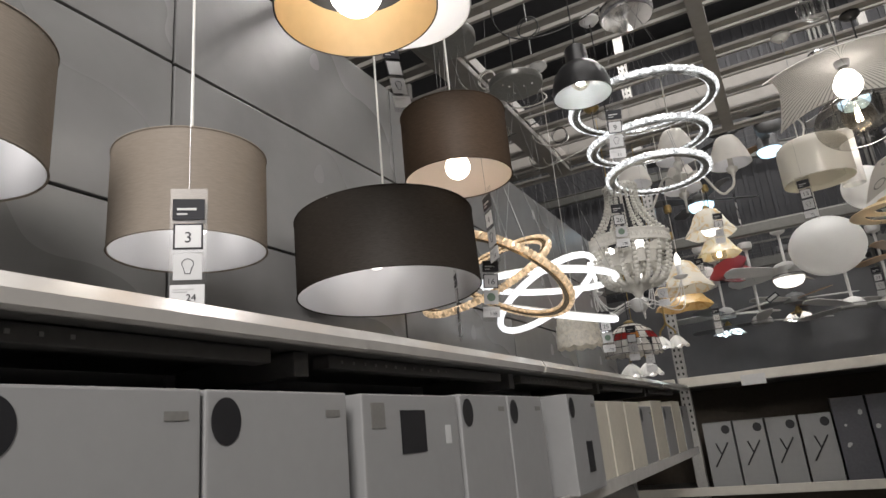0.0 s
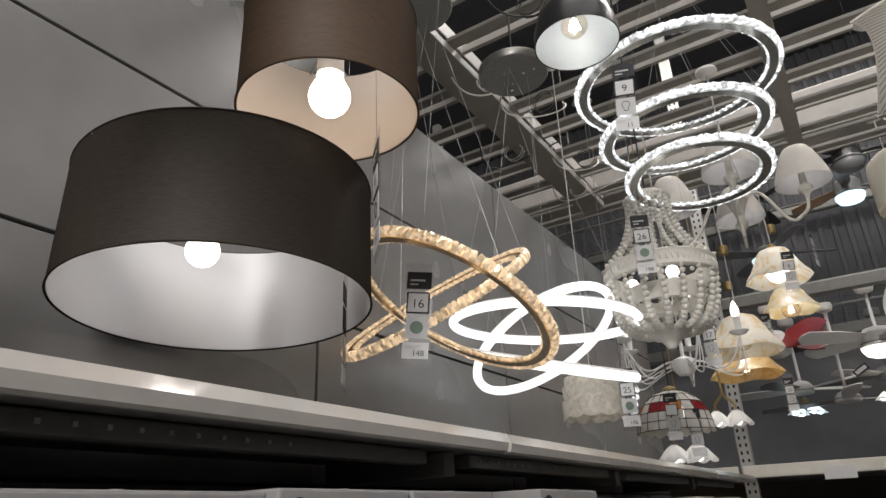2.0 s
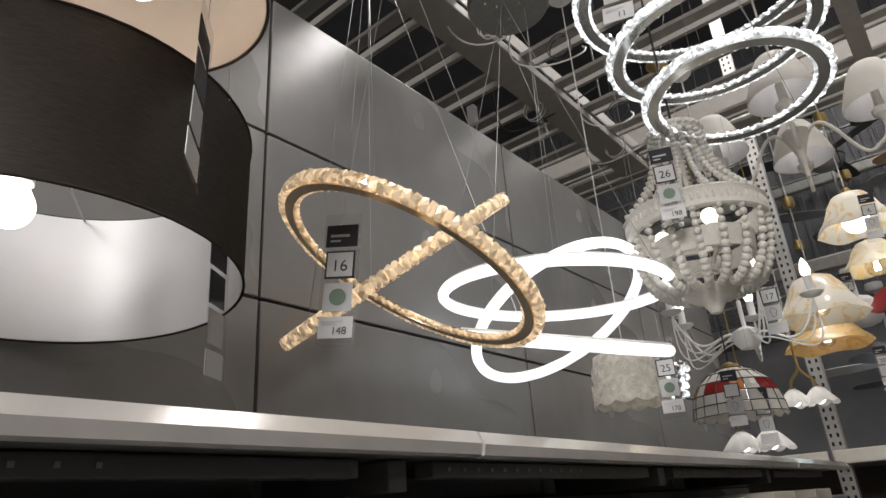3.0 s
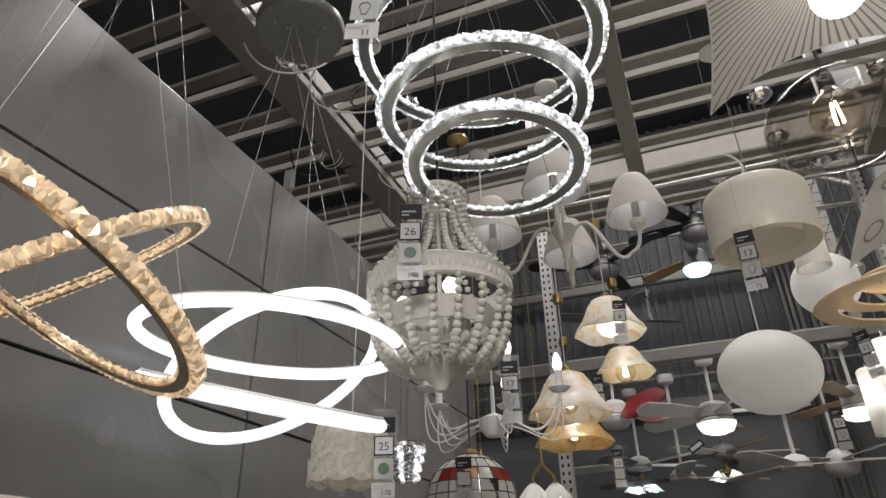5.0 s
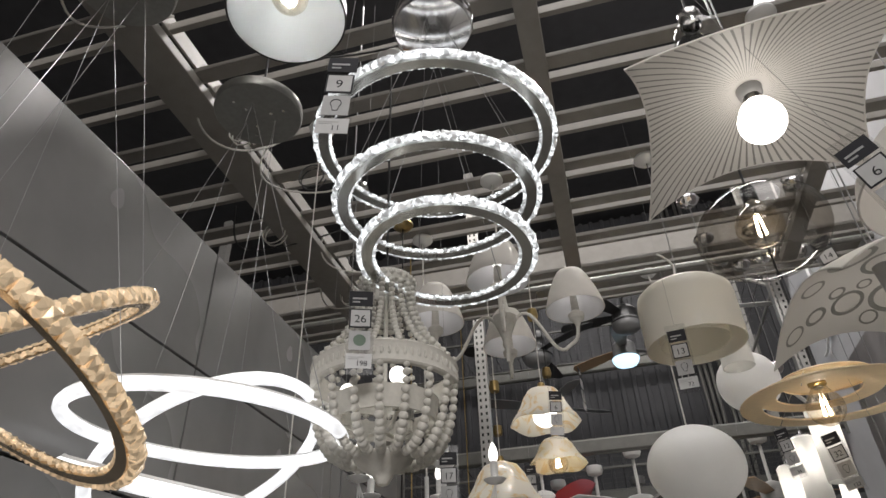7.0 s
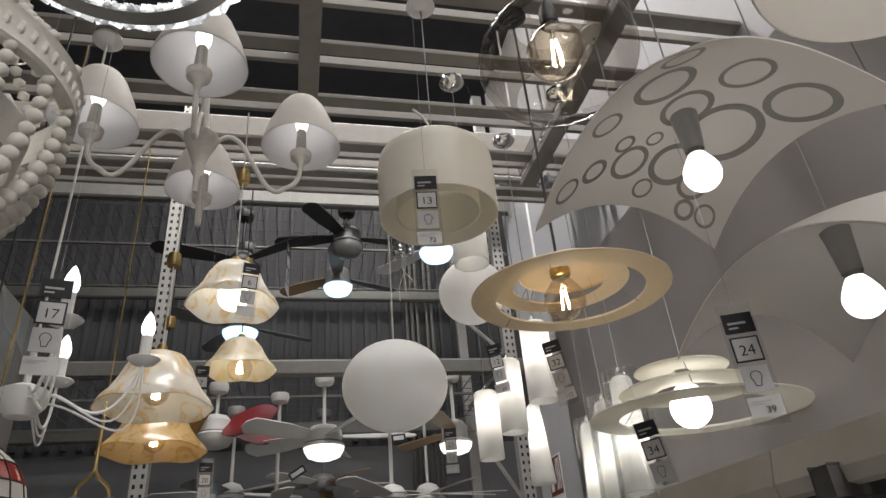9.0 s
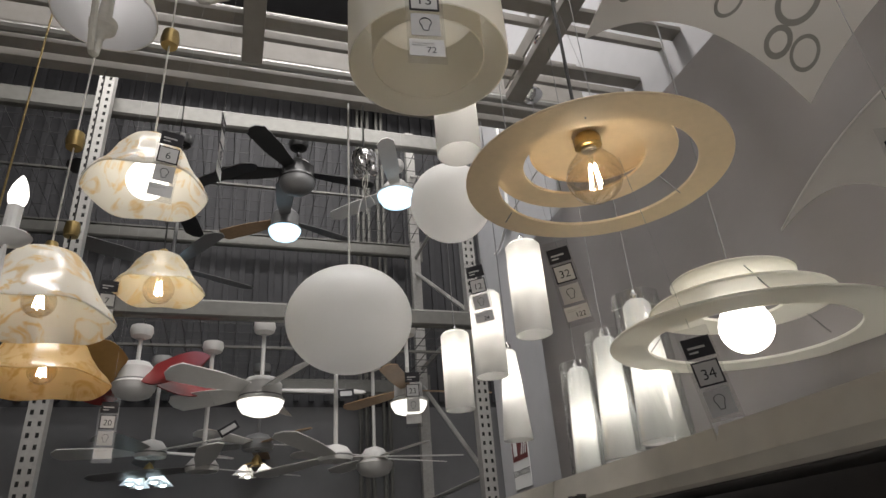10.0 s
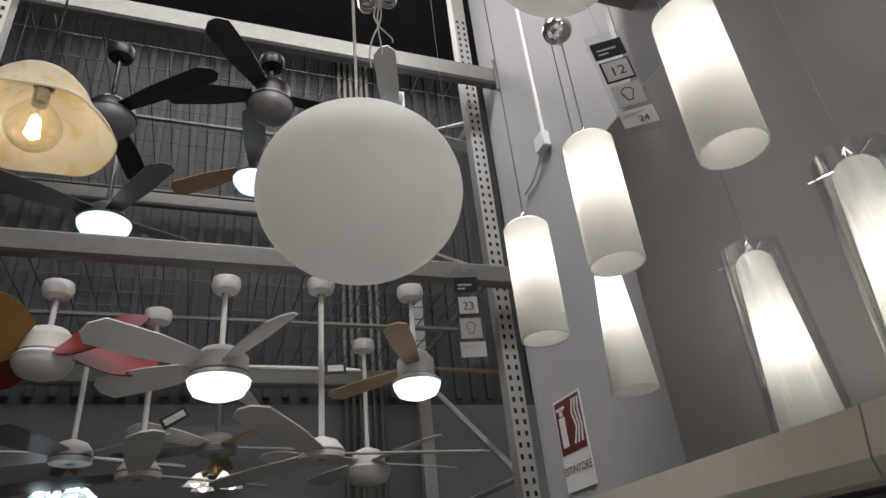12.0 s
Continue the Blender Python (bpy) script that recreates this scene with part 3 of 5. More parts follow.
# ---- cartons ----
def carton(x, y0, y1, z, h, depth, material, label, marks=True, face=1):
    """A carton whose front looks along x (face 1) from the shelf at x."""
    ob = thing("lamp_carton", (x, (y0 + y1) / 2, z), label, "carton")
    w = (y1 - y0) / 2
    part("body", box((-depth * face if face > 0 else 0, -w, 0), (0 if face > 0 else depth, w, h), 0.004), material, ob)
    part("lid_flap", box((-depth + 0.01, -0.004, h), (-0.01, 0.004, h + 0.0012)), M_TAGGREY, ob)
    if marks:
        r = 0.028
        bm = bmesh.new()
        vs = [bm.verts.new((0.0012, -w + 0.036 + r * math.cos(a * math.pi / 16), h - 0.044 + 0.033 * math.sin(a * math.pi / 16))) for a in range(32)]
        bm.faces.new(vs)
        part("round_mark", bm, M_INK, ob, "black round print")
        part("name_bar", box((0.0004, w - 0.06, h - 0.042), (0.0012, w - 0.022, h - 0.03)), M_GREYPRINT, ob, "grey printed name bar")
    return ob


Z0 = 1.407
row = [(-0.35, -0.01), (0.0, 0.30), (0.308, 0.612), (0.620, 0.938)]
for a, b in row:
    carton(-0.66, a, b, Z0, 0.305, 0.3, M_CARD, "pale grey lamp carton with a black round print")
c = carton(-0.66, 0.985, 1.365, Z0, 0.305, 0.3, M_CARD, "pale grey lamp carton with two shade pictures", False)
bm = box((0.0004, -0.163, 0.240), (0.0014, -0.117, 0.288), 0.0003)
part("shade_picture", bm, M_GREYPRINT, c, "small grey shade picture")
bm = lathe([(0.034, 0.0), (0.034, 0.085)], 16)
for v in bm.verts:
    v.co = Vector((0.0006 + 0.0008 * (v.co.x > 0), v.co.y * 1.45 - 0.012, v.co.z + 0.188))
part("shade_picture", bm, M_INK, c, "black shade picture")
part("size_mark", box((0.0004, 0.125, 0.20), (0.0012, 0.15, 0.24)), M_TAGWHITE, c)
carton(-0.66, 1.385, 1.665, Z0, 0.31, 0.3, M_CARD, "pale grey lamp carton with a black round print")
carton(-0.66, 1.675, 1.94, Z0, 0.31, 0.3, M_CARD, "pale grey lamp carton with a black round print")
c = carton(-0.615, 2.06, 2.38, Z0, 0.315, 0.34, M_CARD, "pale grey lamp carton standing forward")
part("side_picture", box((0.0004, -0.02, 0.06), (0.0012, 0.05, 0.16)), M_INK, c)
for i, (a, b) in enumerate(((2.40, 2.70), (2.72, 3.0), (3.02, 3.3))):
    carton(-0.66, a, b, Z0, 0.30 - 0.0 * i, 0.3, M_CREAM, "cream lamp carton stacked on the shelf", False)
for i in range(5):
    a = 3.34 + i * 0.31
    carton(-0.67, a, a + 0.29, Z0, 0.28 + 0.03 * (i % 2), 0.3, M_CREAM if i % 2 else M_CARD, "cream lamp carton on the shelf", i % 2 == 0)
for i in range(5):
    a = -2.9 + i * 0.5
    carton(-0.66, a, a + 0.45, Z0, 0.3, 0.3, M_CARD, "pale grey lamp carton with a black round print")
for i in range(9):
    x = -0.72 + i * 0.235
    ob = thing("end_carton", (x, 5.80, 1.03), "grey printed carton on the end shelf", "carton", "end shelf cartons")
    hh = 0.52 if i < 4 else 0.62
    part("body", box((0, 0, 0), (0.22, 0.3, hh), 0.004), M_CARD if i < 4 else M_DARKBOX, ob)
    if i < 4:
        bm = bmesh.new()
        vs = [bm.verts.new((0.17 + 0.032 * math.cos(a * math.pi / 12), -0.0012, hh - 0.06 + 0.034 * math.sin(a * math.pi / 12))) for a in range(24)]
        bm.faces.new(vs)
        part("round_mark", bm, M_INK, ob)
        bm = tube([(0.05, -0.001, 0.18), (0.11, -0.001, 0.27), (0.17, -0.001, 0.36)], 0.006, 5)
        tube([(0.11, -0.001, 0.27), (0.08, -0.001, 0.36)], 0.006, 5, bm)
        part("lamp_print", bm, M_INK, ob)
    else:
        bm = bmesh.new()
        rnd = random.Random(i)
        for q in range(6):
            ball(bm, (rnd.uniform(0.03, 0.19), -0.001, rnd.uniform(0.25, hh - 0.06)), rnd.uniform(0.008, 0.02), 1)
        for v in bm.verts:
            v.co.y = -0.001 + (v.co.y + 0.001) * 0.05
        part("lamp_print", bm, M_TAGGREY, ob)


# ---- lamp parts ----
def a_bulb(parent, at, r, glowing, kind="frosted", down=True):
    """A lamp bulb with its screw cap; at is the middle of its round part."""
    s = 1 if down else -1
    x, y, z = at
    if kind == "frosted":
        prof = [(0.0, -r)] + [(r * math.sin(a * math.pi / 14), -r * math.cos(a * math.pi / 14)) for a in range(1, 10)] + [(r * 0.66, r * 0.92), (0.016, r * 1.22)]
        bm = lathe([(p, q * s) for p, q in prof], 24, at=at)
        b = part("bulb", bm, glowing, parent, "glowing frosted bulb", True)
        top = z + s * r * 1.2
    else:
        prof = [(0.0, -r)] + [(r * math.sin(a * math.pi / 16), -r * math.cos(a * math.pi / 16)) for a in range(1, 13)] + [(0.018, r * 1.25)]
        b = part("bulb", lathe([(p, q * s) for p, q in prof], 24, at=at), M_BULBGLASS, parent, "clear glass filament bulb", True)
        b.visible_shadow = False
        for k in range(4):
            a = k * math.pi / 2 + 0.4
            fx, fy = x + 0.012 * math.cos(a), y + 0.012 * math.sin(a)
            part("filament", tube([(fx, fy, z - 0.4 * r * s), (x + 0.006 * math.cos(a), y + 0.006 * math.sin(a), z + 0.5 * r * s)], 0.0022, 6), glowing, b, "glowing filament")
        part("stem", tube([(x, y, z + 0.5 * r * s), (x, y, z + 1.2 * r * s)], 0.005, 6), M_CLEAR, b)
        top = z + s * r * 1.22
    part("screw_cap", tube([(x, y, top - 0.004 * s), (x, y, top + 0.03 * s)], 0.0145, 12), M_STEEL, parent)
    return top


def holder(parent, z, r=0.021, length=0.055, material=None):
    part("lamp_holder", lathe([(0.006, z + length), (r * 0.7, z + length - 0.004), (r, z + length * 0.6), (r, z), (r * 0.8, z - 0.002)], 16), material or M_WHITE, parent, smooth=True)


def drop(parent, at, z, material, r=0.0028, canopy=None, top=None, sway=0.0):
    """The cord from a lamp up to the grid, with its ceiling rose."""
    if top is None:
        top = (GRID_Z + 0.03 if at[1] < 4.55 else 3.661) - at[2]
    pts = [(sway * math.sin(math.pi * k / 8) , sway * 0.5 * math.sin(math.pi * k / 4), z + (top - z) * k / 8) for k in range(9)]
    part("cord", tube(pts, r, 6), material, parent)
    if canopy is not None:
        part("ceiling_rose", lathe([(0.0, top), (0.045, top), (0.047, top - 0.012), (0.03, top - 0.03), (0.006, top - 0.034)], 20), canopy, parent, smooth=True)


def drum_lamp(at, d, h, outer, lining, glowing, label, bulb_r=0.033, bulb_up=0.06, cord=M_WHITECORD, d_top=None, tip=(0.0, 0.0), off=(0.0, 0.0)):
    """A cloth drum pendant; at is the middle of its lower rim."""
    ob = thing("pendant_lamp", at, label, "pendant lamp", "cloth drum pendants")
    r0, r1 = d / 2, (d_top or d) / 2
    tipped = Euler((radians(tip[0]), radians(tip[1]), 0)).to_matrix().to_4x4()
    part("shade", lathe([(r0, 0.0), (r1, h), (r1 - 0.0012, h), (r0 - 0.0012, 0.0)], 72, True), outer, ob, smooth=True).matrix_basis = tipped
    part("lining", lathe([(r0 - 0.0016, 0.001), (r1 - 0.0016, h - 0.001), (r1 - 0.0026, h - 0.001), (r0 - 0.0026, 0.001)], 72, True), lining, ob, smooth=True).matrix_basis = tipped
    for zz, rr in ((0.0, r0), (h, r1)):
        part("rim_wire", tube([(rr * math.cos(a * math.pi / 32), rr * math.sin(a * math.pi / 32), zz) for a in range(64)], 0.0018, 6, closed=True), outer, ob).matrix_basis = tipped
    zs = h - 0.02
    bm = tube([(0.022 * math.cos(a * math.pi / 8), 0.022 * math.sin(a * math.pi / 8), zs) for a in range(16)], 0.002, 6, closed=True)
    for k in range(3):
        a = k * 2 * math.pi / 3 + 0.5
        tube([(0.022 * math.cos(a), 0.022 * math.sin(a), zs), (r1 * math.cos(a), r1 * math.sin(a), h - 0.004)], 0.0016, 6, bm)
    part("spider", bm, M_STEEL, ob).matrix_basis = tipped
    top = a_bulb(ob, (off[0], off[1], bulb_up), bulb_r, glowing)
    part("lamp_holder", lathe([(0.008, max(top + 0.05, h)), (0.02, max(top + 0.045, h - 0.01)), (0.022, top), (0.0, top)], 16, at=(off[0], off[1], 0)), M_WHITE, ob, smooth=True)
    drop(ob, at, h, cord, 0.003, M_WHITE)
    return ob


# ---- the left-hand row over the shelf ----
drum_lamp((-0.87, 0.342, 2.017), 0.28, 0.185, M_BEIGECLOTH, M_LINING, G_WHITE, "taupe cloth drum pendant with a white lining")
drum_lamp((-0.867, 0.765, 1.984), 0.275, 0.185, M_BEIGECLOTH, M_LINING, G_WHITE, "taupe cloth drum pendant with a white lining")
drum_lamp((-0.850, 1.413, 2.002), 0.490, 0.208, M_BLACKCLOTH, M_LINING, G_WHITE, "wide black cloth drum pendant with a white lining", 0.028, 0.095, tip=(-1.5, -2.2), off=(-0.022, -0.026))
drum_lamp((-0.603, 1.391, 2.256), 0.278, 0.180, M_BLACKCLOTH_WARM, M_LINING_THIN, G_WARM, "small black cloth drum pendant glowing warm", 0.033, 0.035)


def cone_lamp(at, d, h, outer, inner, glowing, bulb_r, label):
    ob = thing("pendant_lamp", at, label, "pendant lamp")
    r = d / 2
    prof = [(r, 0.0), (r * 0.97, h * 0.18), (r * 0.80, h * 0.50), (r * 0.52, h * 0.80), (r * 0.25, h * 0.96), (0.02, h)]
    part("shade", lathe(prof + [(p - 0.002, z - 0.001) for p, z in reversed(prof)], 64, True), outer, ob, smooth=True)
    part("lining", lathe([(p - 0.003, z + 0.0005) for p, z in prof], 64), inner, ob, smooth=True)
    a_bulb(ob, (0, 0, h * 0.28), bulb_r, glowing)
    holder(ob, h * 0.28 + bulb_r * 1.5 + 0.02)
    drop(ob, at, h, M_WHITECORD, 0.003, M_WHITE)
    return ob


cone_lamp((-0.50, 0.812, 2.372), 0.296, 0.16, M_BLACKMETAL, M_GOLDIN, G_SOFT, 0.05, "dark cone pendant with a gold inside and globe bulb")
cone_lamp((-0.52, 1.03, 2.515), 0.29, 0.16, M_WHITE, M_LINING, G_SOFT, 0.048, "white cone pendant with a globe bulb")


def bell_lamp(at, label):
    ob = thing("pendant_lamp", at, label, "pendant lamp")
    out = [(0.100, 0.0), (0.099, 0.035), (0.088, 0.075), (0.066, 0.105), (0.045, 0.118), (0.040, 0.124), (0.038, 0.180), (0.034, 0.186), (0.006, 0.188)]
    part("shade", lathe(out, 56), M_BLACKMETAL, ob, smooth=True)
    part("lining", lathe([(0.0985, 0.0005), (0.097, 0.035), (0.086, 0.073), (0.064, 0.103), (0.03, 0.115)], 56), M_LINING, ob, smooth=True)
    part("rim", tube([(0.099 * math.cos(a * math.pi / 24), 0.099 * math.sin(a * math.pi / 24), 0) for a in range(48)], 0.0016, 6, closed=True), M_BLACKMETAL, ob)
    a_bulb(ob, (0, 0, 0.055), 0.032, G_FIL_COOL, "clear")
    drop(ob, at, 0.186, M_BLACKCORD, 0.003, M_BLACKMETAL)
    return ob


G_FIL_COOL = glow("white_filament_glow", (0.85, 0.95, 1.0), 20)
bell_lamp((-0.384, 1.993, 2.70), "small black metal bell pendant with a white inside")


# ---- crystal and tube rings ----
def tilt(c, tilt_deg, az_deg):
    n = Vector((math.sin(radians(tilt_deg)) * math.cos(radians(az_deg)), math.sin(radians(tilt_deg)) * math.sin(radians(az_deg)), math.cos(radians(tilt_deg))))
    return Matrix.Translation(c) @ n.to_track_quat("Z", "Y").to_matrix().to_4x4()


def crystal_mesh(name, w, h, t, material):
    bm = bmesh.new()
    bmesh.ops.create_cube(bm, size=1.0)
    for v in bm.verts:
        v.co = Vector((v.co.x * t, v.co.y * w, v.co.z * h))
    r = bmesh.ops.poke(bm, faces=[f for f in bm.faces if abs(f.normal.x) > 0.9 or abs(f.normal.z) > 0.9])
    for v in r["verts"]:
        v.co *= 1.45
        v.co.y += w * 0.12
    me = bpy.data.meshes.new(name)
    bm.to_mesh(me)
    bm.free()
    me.materials.append(material)
    return me


def crystal_ring(parent, m, r, n, band, crystal, bw=0.017, bh=0.016, rows=1):
    """A flat metal ring seen from below with a row of crystals round its outside, their sparkle put in as emission."""
    ring = part("ring", lathe([(r - bw, 0.0), (r, 0.0), (r, bh), (r - 0.003, bh), (r - 0.003, 0.003), (r - bw + 0.003, 0.003), (r - bw + 0.003, bh), (r - bw, bh)], 96, True), band, parent, smooth=True, sharp=30)
    ring.matrix_basis = m
    for k in range(n):
        a = 2 * math.pi * k / n
        c = new("crystal", crystal)
        c.parent = ring
        c.matrix_basis = pose(0, 0, 0, 0, 0, math.degrees(a)) @ pose(r + 0.008, 0, 0.011, 18 * math.sin(k * 2.4), 10 * math.sin(k * 1.7), 14 * math.sin(k * 3.1))
    # fine inner crystal edge
    bm = bmesh.new()
    for k in range(n * 2):
        a = math.pi * k / n
        ball(bm, ((r - bw - 0.003) * math.cos(a), (r - bw - 0.003) * math.sin(a), 0.008 + 0.002 * math.sin(k * 2.2)), 0.0052, 1)
    tagged(part("inner_crystal_edge", bm, crystal.materials[0], ring), kind="stuff")
    return ring


def ring_cables(parent, at, mats, canopy_xy, top, n=3):
    for mtx, r in mats:
        for k in range(n):
            a = 2 * math.pi * k / n + 0.7
            p = mtx @ Vector((r * math.cos(a), r * math.sin(a), 0.02))
            part("cable", tube([p, (canopy_xy[0] + 0.05 * math.cos(a), canopy_xy[1] + 0.05 * math.sin(a), top)], 0.0008, 5), M_STEELCORD, parent)


GOLD = (-0.78, 2.02, 2.15)
ob = thing("crystal_ring_chandelier", GOLD, "gold chandelier of two crossed crystal rings", "chandelier")
crystal = crystal_mesh("crystal", 0.014, 0.019, 0.012, G_GOLDCRYST)
ga = Matrix.Translation(-Vector(GOLD)) @ tilt((-0.773, 1.991, 2.127), 29.8, 48.0)
gb = Matrix.Translation(-Vector(GOLD)) @ tilt((-0.842, 2.050, 2.157), 36.5, 252.6)
crystal_ring(ob, ga, 0.250, 116, M_GOLD, crystal)
crystal_ring(ob, gb, 0.245, 114, M_GOLD, crystal)
ring_cables(ob, GOLD, ((ga, 0.25), (gb, 0.245)), (-0.15, 0.09), 1.04)
part("canopy", lathe([(0.0, 0.0), (0.12, 0.0), (0.124, 0.006), (0.124, 0.035), (0.0, 0.036)], 40, at=(-0.15, 0.09, 1.04)), M_STEEL, ob, "brushed steel canopy", True)
part("canopy_rod", tube([(-0.15, 0.09, 1.07), (-0.15, 0.09, 1.3)], 0.004, 6), M_BLACKCORD, ob)

LED = (-0.78, 2.55, 2.2)
ob = thing("led_ring_chandelier", LED, "chandelier of glowing white crossed tube rings", "chandelier")


def led_ring(m, r, a0=0.0, a1=360.0):
    n = 80
    full = abs(a1 - a0) > 359
    angs = [radians(a0 + (a1 - a0) * k / (n if full else n - 1)) for k in range(n)]
    bm = tube([(r * math.cos(a), r * math.sin(a), 0) for a in angs], 0.0135, 10, closed=full)
    t = part("led_tube", bm, G_LED, ob, "glowing white tube", True)
    t.matrix_basis = m
    bm = tube([(r * math.cos(a), r * math.sin(a), 0.0135) for a in angs], 0.0045, 6, closed=full)
    f = part("tube_frame", bm, M_WHITE, ob)
    f.matrix_basis = m


la = Matrix.Translation(-Vector(LED)) @ tilt((-0.78, 2.548, 2.211), 4.8, 342.0)
lb = Matrix.Translation(-Vector(LED)) @ tilt((-0.817, 2.63, 2.178), 30.4, 176.0)
lc = Matrix.Translation(-Vector(LED)) @ tilt((-0.754, 2.506, 2.072), 17.7, 337.2)
led_ring(la, 0.278)
led_ring(lb, 0.244)
LC0, LC1 = 150, 330
led_ring(lc, 0.238, LC0, LC1)
ring_cables(ob, LED, ((la, 0.278), (lb, 0.244)), (-0.028, 0.015), 0.955)
part("canopy", lathe([(0.0, 0.0), (0.122, 0.0), (0.126, 0.006), (0.126, 0.03), (0.0, 0.032)], 40, at=(-0.028, 0.015, 0.955)), M_STEEL, ob, "brushed steel canopy", True)
for k in range(9):
    a = k * 2.1
    part("canopy_screw", ball(bmesh.new(), (-0.028 + 0.08 * math.cos(a) * (0.5 + 0.5 * (k % 2)), 0.015 + 0.08 * math.sin(a) * (0.5 + 0.5 * (k % 2)), 0.953), 0.005, 1), M_CHROME, ob)
part("canopy_rod", tube([(-0.028, 0.015, 0.985), (-0.028, 0.015, 1.25)], 0.004, 6), M_BLACKCORD, ob)

SPIRAL = (-0.272, 2.60, 2.70)
ob = thing("crystal_ring_chandelier", SPIRAL, "silver chandelier of three stacked crystal rings", "chandelier")
crystal = crystal_mesh("crystal", 0.020, 0.015, 0.009, G_CRYST)
rings = ((0.198, (0.0, 0.02, -0.125), 3, 73), (0.237, (-0.008, -0.02, 0.004), 3, 250), (0.288, (0.0, -0.05, 0.163), 2, 290))
for r, o, tl, az in rings:
    m = tilt(o, tl, az)
    crystal_ring(ob, m, r, int(r * 330), M_SILVERBAND, crystal, 0.024, 0.016)
    for k in range(3):
        a = 2 * math.pi * k / 3 + 0.3
        p = m @ Vector((r * math.cos(a), r * math.sin(a), 0.02))
        part("cable", tube([p, (0.015 + 0.04 * math.cos(a), -0.10 + 0.04 * math.sin(a), 0.56)], 0.0008, 5), M_STEELCORD, ob)
part("canopy", lathe([(0.0, 0.0), (0.105, 0.0), (0.113, 0.01), (0.113, 0.045), (0.0, 0.048)], 40, at=(0.015, -0.10, 0.56)), M_CHROME, ob, "mirror chrome canopy", True)
part("canopy_rod", tube([(0.015, -0.10, 0.6), (0.015, -0.10, 0.77)], 0.004, 6), M_BLACKCORD, ob)

# ---- wooden bead chandelier ----
BEAD = (-0.455, 2.72, 2.343)
ob = thing("bead_chandelier", BEAD, "chalk white wooden bead chandelier with carved band", "chandelier")
R = 0.165
part("band", lathe([(R - 0.012, -0.026), (R, -0.026), (R + 0.004, -0.022), (R + 0.002, -0.016), (R + 0.002, 0.016), (R + 0.005, 0.022), (R, 0.028), (R - 0.012, 0.028)], 64, True), M_CHALK, ob, smooth=True)
bm = bmesh.new()
for k in range(64):
    a = 2 * math.pi * k / 64
    ball(bm, ((R + 0.001) * math.cos(a), (R + 0.001) * math.sin(a), 0.0), 0.0048, 1, 2.6)
part("band_carving", bm, M_CHALK, ob)
part("crown", lathe([(0.05, 0.24), (0.066, 0.243), (0.07, 0.255), (0.066, 0.27), (0.05, 0.272)], 40, True), M_CHALK, ob, smooth=True)
bm = bmesh.new()
for k in range(24):
    a = 2 * math.pi * k / 24
    ball(bm, (0.068 * math.cos(a), 0.068 * math.sin(a), 0.257), 0.009, 1)
part("crown_carving", bm, M_CHALK, ob)
part("lower_cup", lathe([(0.060, -0.173), (0.066, -0.177), (0.062, -0.187), (0.046, -0.201), (0.026, -0.211), (0.018, -0.223), (0.012, -0.233), (0.0, -0.237)], 32), M_CHALK, ob, smooth=True)
NS = 18
one = bmesh.new()
ball(one, (0, 0, 0), 0.0092, 2)
bead_mesh = bpy.data.meshes.new("bead")
one.to_mesh(bead_mesh)
one.free()
bead_mesh.materials.append(M_CHALK)
bead_mesh.shade_smooth()
bm_up = bmesh.new()
for k in range(NS):
    a = 2 * math.pi * k / NS
    for q in range(15):
        t = q / 14
        rr = 0.066 + (R - 0.066) * t ** 2.2
        ball(bm_up, (rr * math.cos(a), rr * math.sin(a), 0.236 - 0.208 * t), 0.0084, 1)
    pts = []
    for q in range(13):
        t = (q + 0.2) / 12.4
        rr = max((R - 0.004) * math.cos(t * 1.18) ** 0.75, 0.06)
        pts.append(Vector((rr * math.cos(a + 0.1), rr * math.sin(a + 0.1), -0.024 - 0.157 * math.sin(t * math.pi / 2) ** 1.1)))
    strand = part("bead_strand", tube(pts, 0.0012, 4), M_CHALK, ob)
    for q, p in enumerate(pts):
        b = new("bead", bead_mesh)
        b.parent = strand
        f = 0.85 + 0.38 * min(1.0, q / 8) + 0.06 * math.sin(k * 7 + q * 3)
        b.matrix_basis = Matrix.Translation(p) @ Matrix.Scale(f, 4)
up = part("upper_bead_net", bm_up, M_CHALK, ob, "strings of small white beads", True, 80)
tagged(up, kind="stuff")
part("inner_ring", lathe([(0.112, -0.105), (0.118, -0.105), (0.124, -0.055), (0.118, -0.055)], 48, True), M_CHALK, ob, smooth=True)
for k in range(3):
    a = 2 * math.pi * k / 3 + 1.2
    x, y = 0.085 * math.cos(a), 0.085 * math.sin(a)
    a_bulb(ob, (x, y, -0.02), 0.019, G_WHITE, down=False)
    part("candle_tube", tube([(x, y, -0.10), (x, y, -0.045)], 0.011, 10), M_CHALK, ob)
    part("arm", tube([(0, 0, -0.12), (x * 0.5, y * 0.5, -0.125), (x, y, -0.10)], 0.005, 6), M_CHALK, ob)
part("stem", tube([(0, 0, -0.2), (0, 0, 0.25)], 0.006, 8), M_CHALK, ob)
drop(ob, BEAD, 0.25, M_BLACKCORD, 0.0035, M_WHITE)

